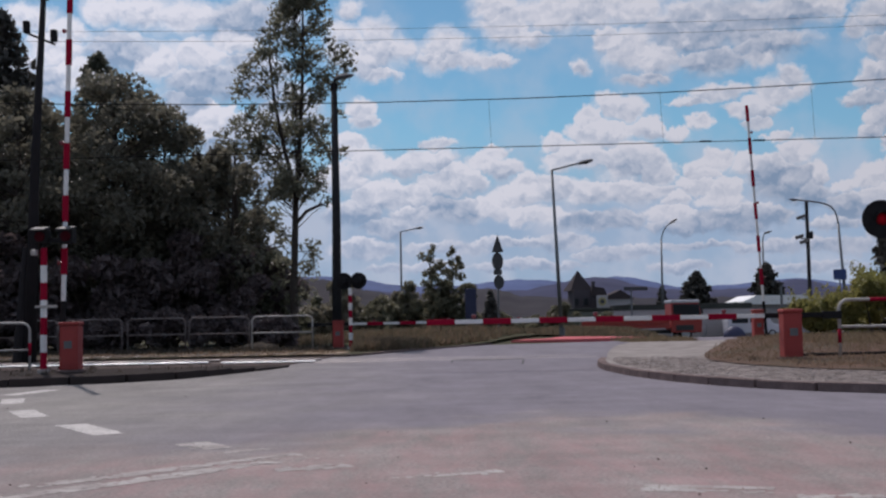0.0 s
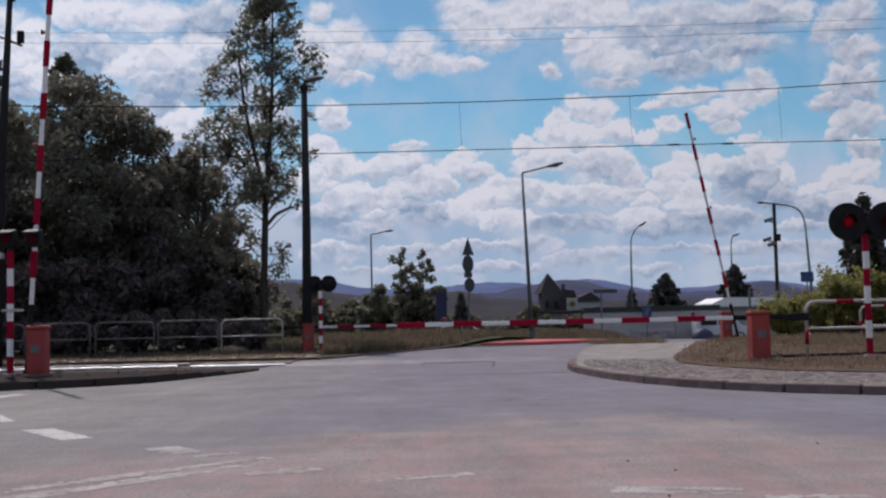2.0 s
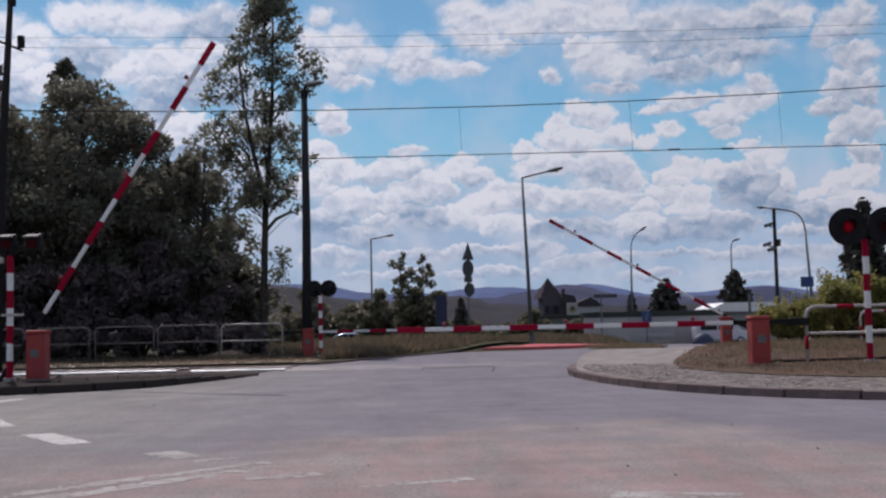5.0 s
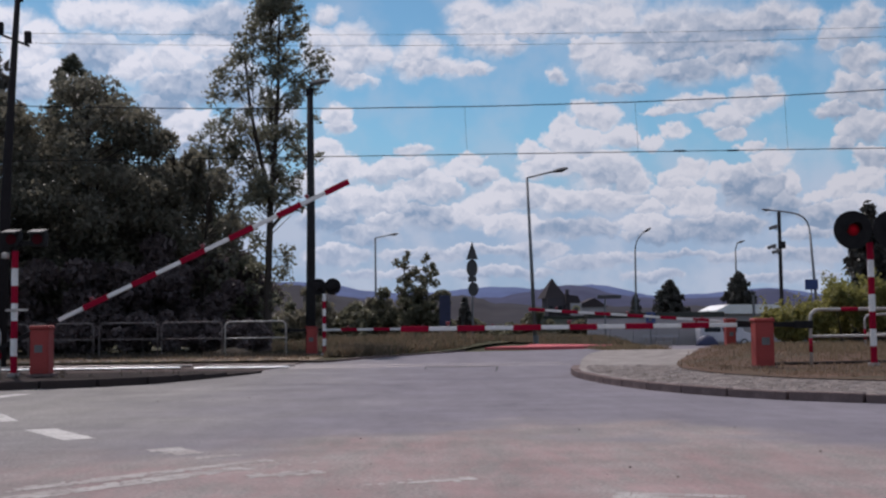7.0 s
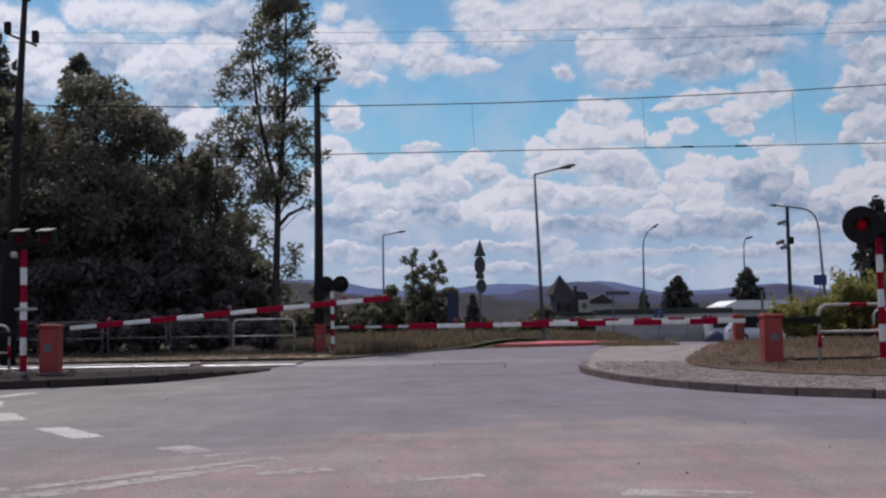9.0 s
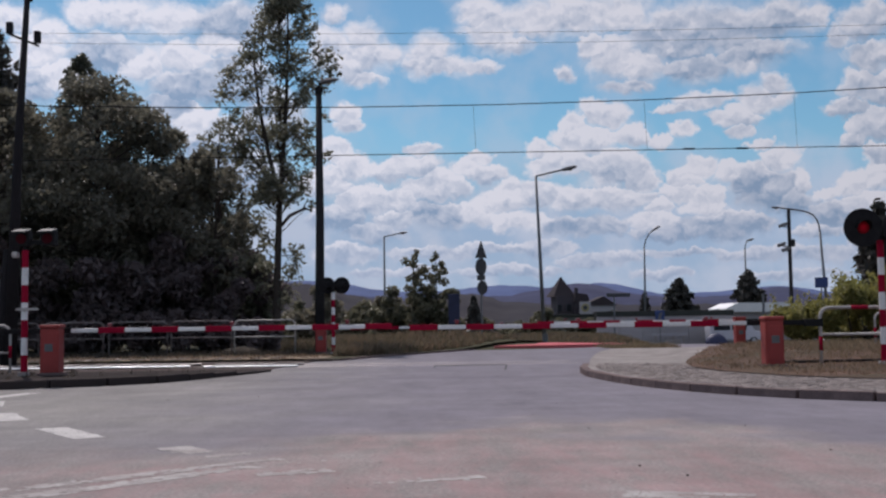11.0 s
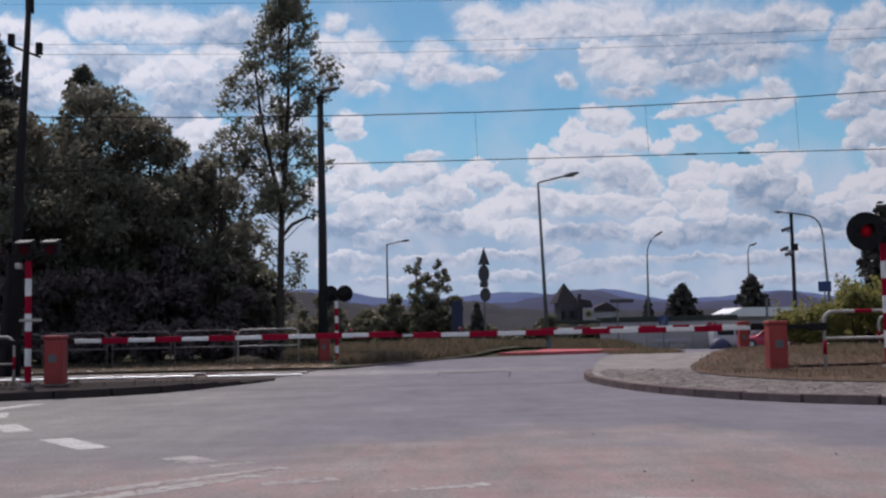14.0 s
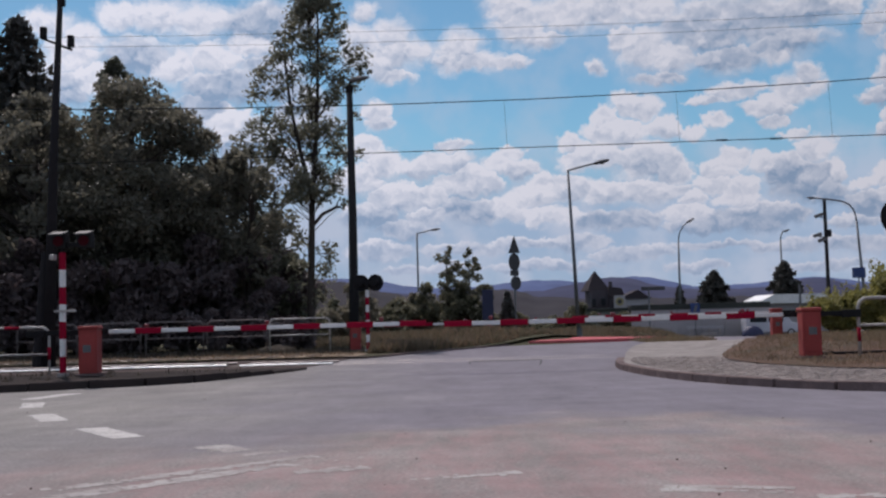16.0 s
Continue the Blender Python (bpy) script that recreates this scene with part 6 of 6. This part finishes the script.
# ---- vehicles ----
def wheel(name, loc, r, w, owner):
    ob = part(name, boxed(-0.03, 0.03, -w * 0.3, w * 0.3, -0.03, 0.03), PLASTIC, owner)
    ob.location = loc
    part("tyre", disc(r, w, (0, 0, 0), "Y", 24, 0.03), TYRE, ob)
    part("rim", disc(r * 0.62, w + 0.02, (0, 0, 0), "Y", 18), RIM, ob)
    return ob


def loft(sections, cap=True):
    """A smooth skin through rings (x, [(y, z), ...]) given for one side from low to high; the other side mirrors it."""
    bm, rings = bmesh.new(), []
    for x, side in sections:
        rings.append([bm.verts.new((x, -y, z)) for y, z in side] + [bm.verts.new((x, y, z)) for y, z in side[::-1]])
    n = len(rings[0])
    for a, b in zip(rings, rings[1:]):
        for k in range(n):
            bm.faces.new((a[k], a[(k + 1) % n], b[(k + 1) % n], b[k]))
    if cap:
        bm.faces.new(rings[0]), bm.faces.new(rings[-1][::-1])
    bmesh.ops.recalc_face_normals(bm, faces=bm.faces)
    return bm


def car(loc, yaw, mat, label, length=4.4, height=1.5, rear=0.9, name="car"):
    """A passenger car that points along its own x; rear: how far back its roof reaches (0.5 saloon, 0.9 estate)."""
    th = thing(name, label, "car", pose(*loc, 0, 0, yaw), group="cars on the street")
    l, h, w = length / 2, height, 0.9
    body_line = [(-1.0, 0.78, 0.36, 0.47), (-0.985, 0.88, 0.28, 0.56), (-0.94, 0.95, 0.22, 0.625), (-0.8, 0.98, 0.2, 0.64), (-0.4, 1.0, 0.19, 0.635), (0.0, 1.0, 0.19, 0.615), (0.35, 1.0, 0.19, 0.6),
                 (0.5, 0.995, 0.19, 0.585), (0.65, 0.98, 0.2, 0.56), (0.8, 0.95, 0.21, 0.525), (0.91, 0.9, 0.23, 0.48), (0.97, 0.82, 0.27, 0.42), (1.0, 0.7, 0.32, 0.35)]
    skin = []
    for fx, fw, lo, hi in body_line:
        y, z = w * fw, h * hi
        skin.append((fx * l, [(y * 0.9, lo), (y * 0.985, lo + 0.1), (y, lo + (z - lo) * 0.55), (y * 0.975, lo + (z - lo) * 0.8), (y * 0.9, z - 0.02), (y * 0.72, z + 0.012), (y * 0.3, z + 0.03)]))
    part("body", loft(skin), mat, th, smooth=True)
    roof_line = [(-rear - 0.05, 0.63), (-rear, 0.7), (-rear + 0.07, 0.86), (-rear + 0.17, 0.945), (-rear + 0.34, 0.985), (-0.2, 1.0), (0.0, 0.985), (0.12, 0.945), (0.3, 0.79), (0.44, 0.655), (0.5, 0.59)]
    top = lambda fx: h * float(np.interp(fx, [p[0] for p in roof_line], [p[1] for p in roof_line]))
    low = lambda fx: h * float(np.interp(fx, [p[0] for p in body_line], [p[3] for p in body_line]))

    def side_y(fx, z):
        """Half width of the cabin at that height."""
        return w * (0.9 - 0.2 * max(0.0, (z - low(fx)) / (h - low(fx))))
    cabin = []
    for fx, fz in roof_line:
        z0, z1 = low(fx) - 0.04, max(h * fz, low(fx) - 0.02)
        zm = (z0 + z1) / 2
        cabin.append((fx * l, [(side_y(fx, z0), z0), (side_y(fx, zm), zm), (side_y(fx, z1), z1 - 0.035), (side_y(fx, z1) * 0.85, z1), (side_y(fx, z1) * 0.4, z1 + 0.012)]))
    part("cabin", loft(cabin), mat, th, smooth=True)

    def pane(kind, outer):
        bm = bmesh.new()
        cols = [[bm.verts.new(p) for p in c] for c in outer]
        for p, q in zip(cols, cols[1:]):
            bm.faces.new((p[0], q[0], q[1], p[1]))
        bmesh.ops.solidify(bm, geom=bm.faces[:], thickness=0.02)
        bmesh.ops.recalc_face_normals(bm, faces=bm.faces)
        part(kind, bm, GLASS, th)
    for s in (-1, 1):
        for a, b in ((-rear + 0.1, -rear + 0.3), (-rear + 0.33, -0.22), (-0.19, 0.3)):
            if b - a < 0.08:
                continue
            cols = []
            for k in range(6):
                fx = a + (b - a) * k / 5
                z0 = low(fx) + 0.03
                z1 = max(z0 + 0.03, top(fx) - 0.1)
                cols.append([(fx * l, s * (side_y(fx, z0) + 0.018), z0), (fx * l, s * (side_y(fx, z1) + 0.018), z1)])
            pane("side_window", cols)
        part("mirror", boxed(l * 0.24, l * 0.31, s * (w + 0.08) - 0.08, s * (w + 0.08) + 0.08, h * 0.62, h * 0.71, bevel=0.03), mat, th)
        part("headlight", boxed(l * 0.86, l * 0.965, s * w * 0.68 - 0.15, s * w * 0.68 + 0.1, h * 0.38, h * 0.455, bevel=0.03), HEADLIGHT, th, "clear headlight")
        part("tail_light", boxed(-l * 0.995, -l * 0.93, s * w * 0.78 - 0.09, s * w * 0.78 + 0.09, h * 0.44, h * 0.6, bevel=0.02), TAILLIGHT, th, "red tail light")
        part("sill", boxed(-l * 0.45, l * 0.48, s * w * 0.96 - 0.03, s * w * 0.96 + 0.03, 0.16, 0.29, bevel=0.01), PLASTIC, th)
        part("door_handle", boxed(-l * 0.12, -l * 0.05, s * w * 1.0 - 0.012, s * w * 1.0 + 0.012, h * 0.52, h * 0.54, bevel=0.004), mat, th)
        for fx in (0.66, -0.62):
            part("wheel_arch", disc(0.4, 0.03, (l * fx, s * (w * 0.985), 0.36), "Y", 24), PLASTIC, th)
            wheel("wheel", (l * fx, s * (w - 0.07), 0.34), 0.34, 0.21, th)
    for kind, fa, fb in (("windscreen", 0.14, 0.43), ("rear_window", -rear + 0.13, -rear + 0.01)):
        cols = []
        for k in range(5):
            u = (k / 4 - 0.5) * 2
            col = []
            for fx in (fb, fa):
                col.append((fx * l + (0.02 if fb > 0 else -0.02), u * side_y(fx, top(fx)) * 0.86, top(fx) + 0.022))
            cols.append(col)
        pane(kind, cols)
    part("grille", boxed(l * 0.96, l * 1.005, -w * 0.42, w * 0.42, h * 0.22, h * 0.33, bevel=0.02), PLASTIC, th)
    part("number_plate", boxed(l * 1.006, l * 1.014, -0.26, 0.26, 0.36, 0.47), WHITE, th, "plain white plate")
    return th


def lorry(loc):
    th = thing("flatbed_lorry", "red flatbed lorry with a white-roofed cab", "lorry", pose(*loc))
    part("chassis", boxed(-4.4, 3.9, -0.5, 0.5, 0.55, 0.8, bevel=0.02), PLASTIC, th)
    part("flatbed", boxed(-4.6, 1.9, -1.22, 1.22, 0.95, 1.25, bevel=0.03), TRUCK_RED, th, "red loading bed")
    for k in range(4):
        part("side_board", boxed(-4.55 + 1.6 * k, -3.0 + 1.6 * k, -1.25, -1.2, 1.25, 1.62, bevel=0.01), TRUCK_RED, th)
    part("load", boxed(-4.2, 1.4, -1.1, 1.1, 1.25, 1.5, bevel=0.05), RUST, th, "dark flat load")
    cab = part("cab", standing([(2.0, 0.6), (4.2, 0.6), (4.22, 1.7), (4.0, 2.75), (2.0, 2.8)], -1.2, 1.2, bevel=0.05), TRUCK_RED, th, "red driver's cab")
    part("cab_roof", boxed(1.95, 4.05, -1.22, 1.22, 2.74, 2.98, bevel=0.1), PAINT_WHITE, cab, "white cab roof")
    part("side_window", boxed(2.12, 4.02, -1.26, -1.19, 1.62, 2.66, bevel=0.02), GLASS, cab)
    part("side_window", boxed(2.7, 3.8, 1.2, 1.23, 1.75, 2.45, bevel=0.02), GLASS, cab)
    part("windscreen", boxed(4.08, 4.2, -1.05, 1.05, 1.75, 2.5, bevel=0.02), GLASS, cab)
    part("mirror", boxed(4.1, 4.25, -1.45, -1.25, 1.8, 2.3, bevel=0.03), PLASTIC, cab)
    part("mudguard", boxed(2.3, 3.6, -1.24, -1.15, 0.75, 1.15, bevel=0.04), PLASTIC, th)
    for s in (-1, 1):
        part("headlight", boxed(4.15, 4.26, s * 0.85 - 0.15, s * 0.85 + 0.15, 0.8, 1.0, bevel=0.03), HEADLIGHT, th)
        for x in (3.0, -2.2, -3.3):
            wheel("wheel", (x, s * 1.02, 0.48), 0.48, 0.28, th)
    return th


TRUCK = lorry((14.6, 83, -0.9))
SUV = car((0, 85.5, -0.9), 0, PAINT_SILVER, "silver estate car driving along the street", 4.75, 1.68, 0.9)
BLUE_CAR = car((60, 91, -0.9), 180, PAINT_BLUE, "pale blue car driving along the street", 4.6, 1.55, 0.86)
GREY_CAR = car((-70, 85.5, -0.9), 0, PAINT_GREY, "pale grey people carrier driving along the street", 5.6, 1.8, 0.93)
DARK_CAR = car((-100, 85.5, -0.9), 0, PAINT_BLACK, "black car driving along the street", 4.75, 1.55, 0.8)
RED_CAR = car((200, 91, -0.9), 180, PAINT_RED, "crimson hatchback driving along the street", 4.5, 1.62, 0.9)

van = thing("parked_van", "white parked van with dark windows by the wall", "van", pose(25.6, 93.4, -1.0))
part("body", standing([(-2.2, 0.35), (2.2, 0.35), (2.2, 1.0), (1.5, 1.15), (1.0, 1.85), (-2.1, 1.9), (-2.25, 1.4)], -0.9, 0.9, bevel=0.06), PAINT_WHITE, van)
part("side_window", boxed(-1.9, -0.55, -0.93, -0.88, 1.2, 1.68, bevel=0.03), GLASS, van)
part("side_window", boxed(-0.4, 0.8, -0.93, -0.88, 1.2, 1.68, bevel=0.03), GLASS, van)
for x in (-1.4, 1.4):
    for s in (-1, 1):
        wheel("wheel", (x, s * 0.82, 0.33), 0.33, 0.2, van)
cover = bmesh.new()
bmesh.ops.create_uvsphere(cover, u_segments=20, v_segments=12, radius=1.0)
for v in cover.verts:
    v.co = Vector((v.co.x * 0.95, v.co.y * 0.6, max(0.0, v.co.z) * 0.95 + 0.05 * noise.noise(v.co * 2.3)))
bmesh.ops.recalc_face_normals(cover, faces=cover.faces)
heap = thing("covered_cart", "dark blue tarpaulin over a rounded cart", "cart", pose(23.75, 92.0, -0.98))
part("tarpaulin", cover, TARP_BLUE, heap, smooth=True)


def motions():
    """Booms close, cars pass on the cross street."""
    def swing(boom, pivot, rows):
        walk(boom, [(t, pose(*pivot, 0, -a, 0)) for t, a in rows])
    swing(NEAR_LEFT, NEAR_LEFT_PIVOT, [(0, 88.8), (1, 88.6), (1.5, 88.0), (2, 86.6), (2.5, 84.4), (3, 81.5), (3.5, 77.6), (4, 72.8), (4.5, 66.4), (5.3, 52.5), (6.3, 36.6), (7, 25.2),
                                       (7.5, 18.2), (8, 12.4), (8.5, 8), (9, 4.5), (10, 1.2), (11.3, 0), (13, 0), (16, 0)])
    swing(FAR_RIGHT, FAR_RIGHT_PIVOT, [(0, 87.2), (0.5, 86.9), (1, 86.2), (1.5, 83.6), (2, 79), (2.5, 73), (3, 66.5), (3.5, 59.2), (4, 49.5), (4.2, 45.5), (5.2, 26), (6.3, 9.6), (7, 4.2), (7.5, 1.8), (8.2, 0), (12, 0), (16, 0)])

    def drive(vehicle, t0, x0, speed, y, yaw=0):
        walk(vehicle, [(t, pose(x0 + speed * (t - t0), y, -0.9, 0, 0, yaw)) for t in (0, 2, 4, 6, 8, 10, 12, 14, 16)])
    drive(TRUCK, 0, 14.6, 11.2, 83)
    drive(SUV, 3.5, 17.6, 9.0, 85.5)
    drive(BLUE_CAR, 3.0, 22.3, -14.0, 91, 180)
    drive(GREY_CAR, 8.5, 19.2, 13.0, 85.5)
    drive(DARK_CAR, 12.5, 21.0, 10.9, 85.5)
    drive(RED_CAR, 14.5, 20.6, -13.3, 91, 180)


motions()
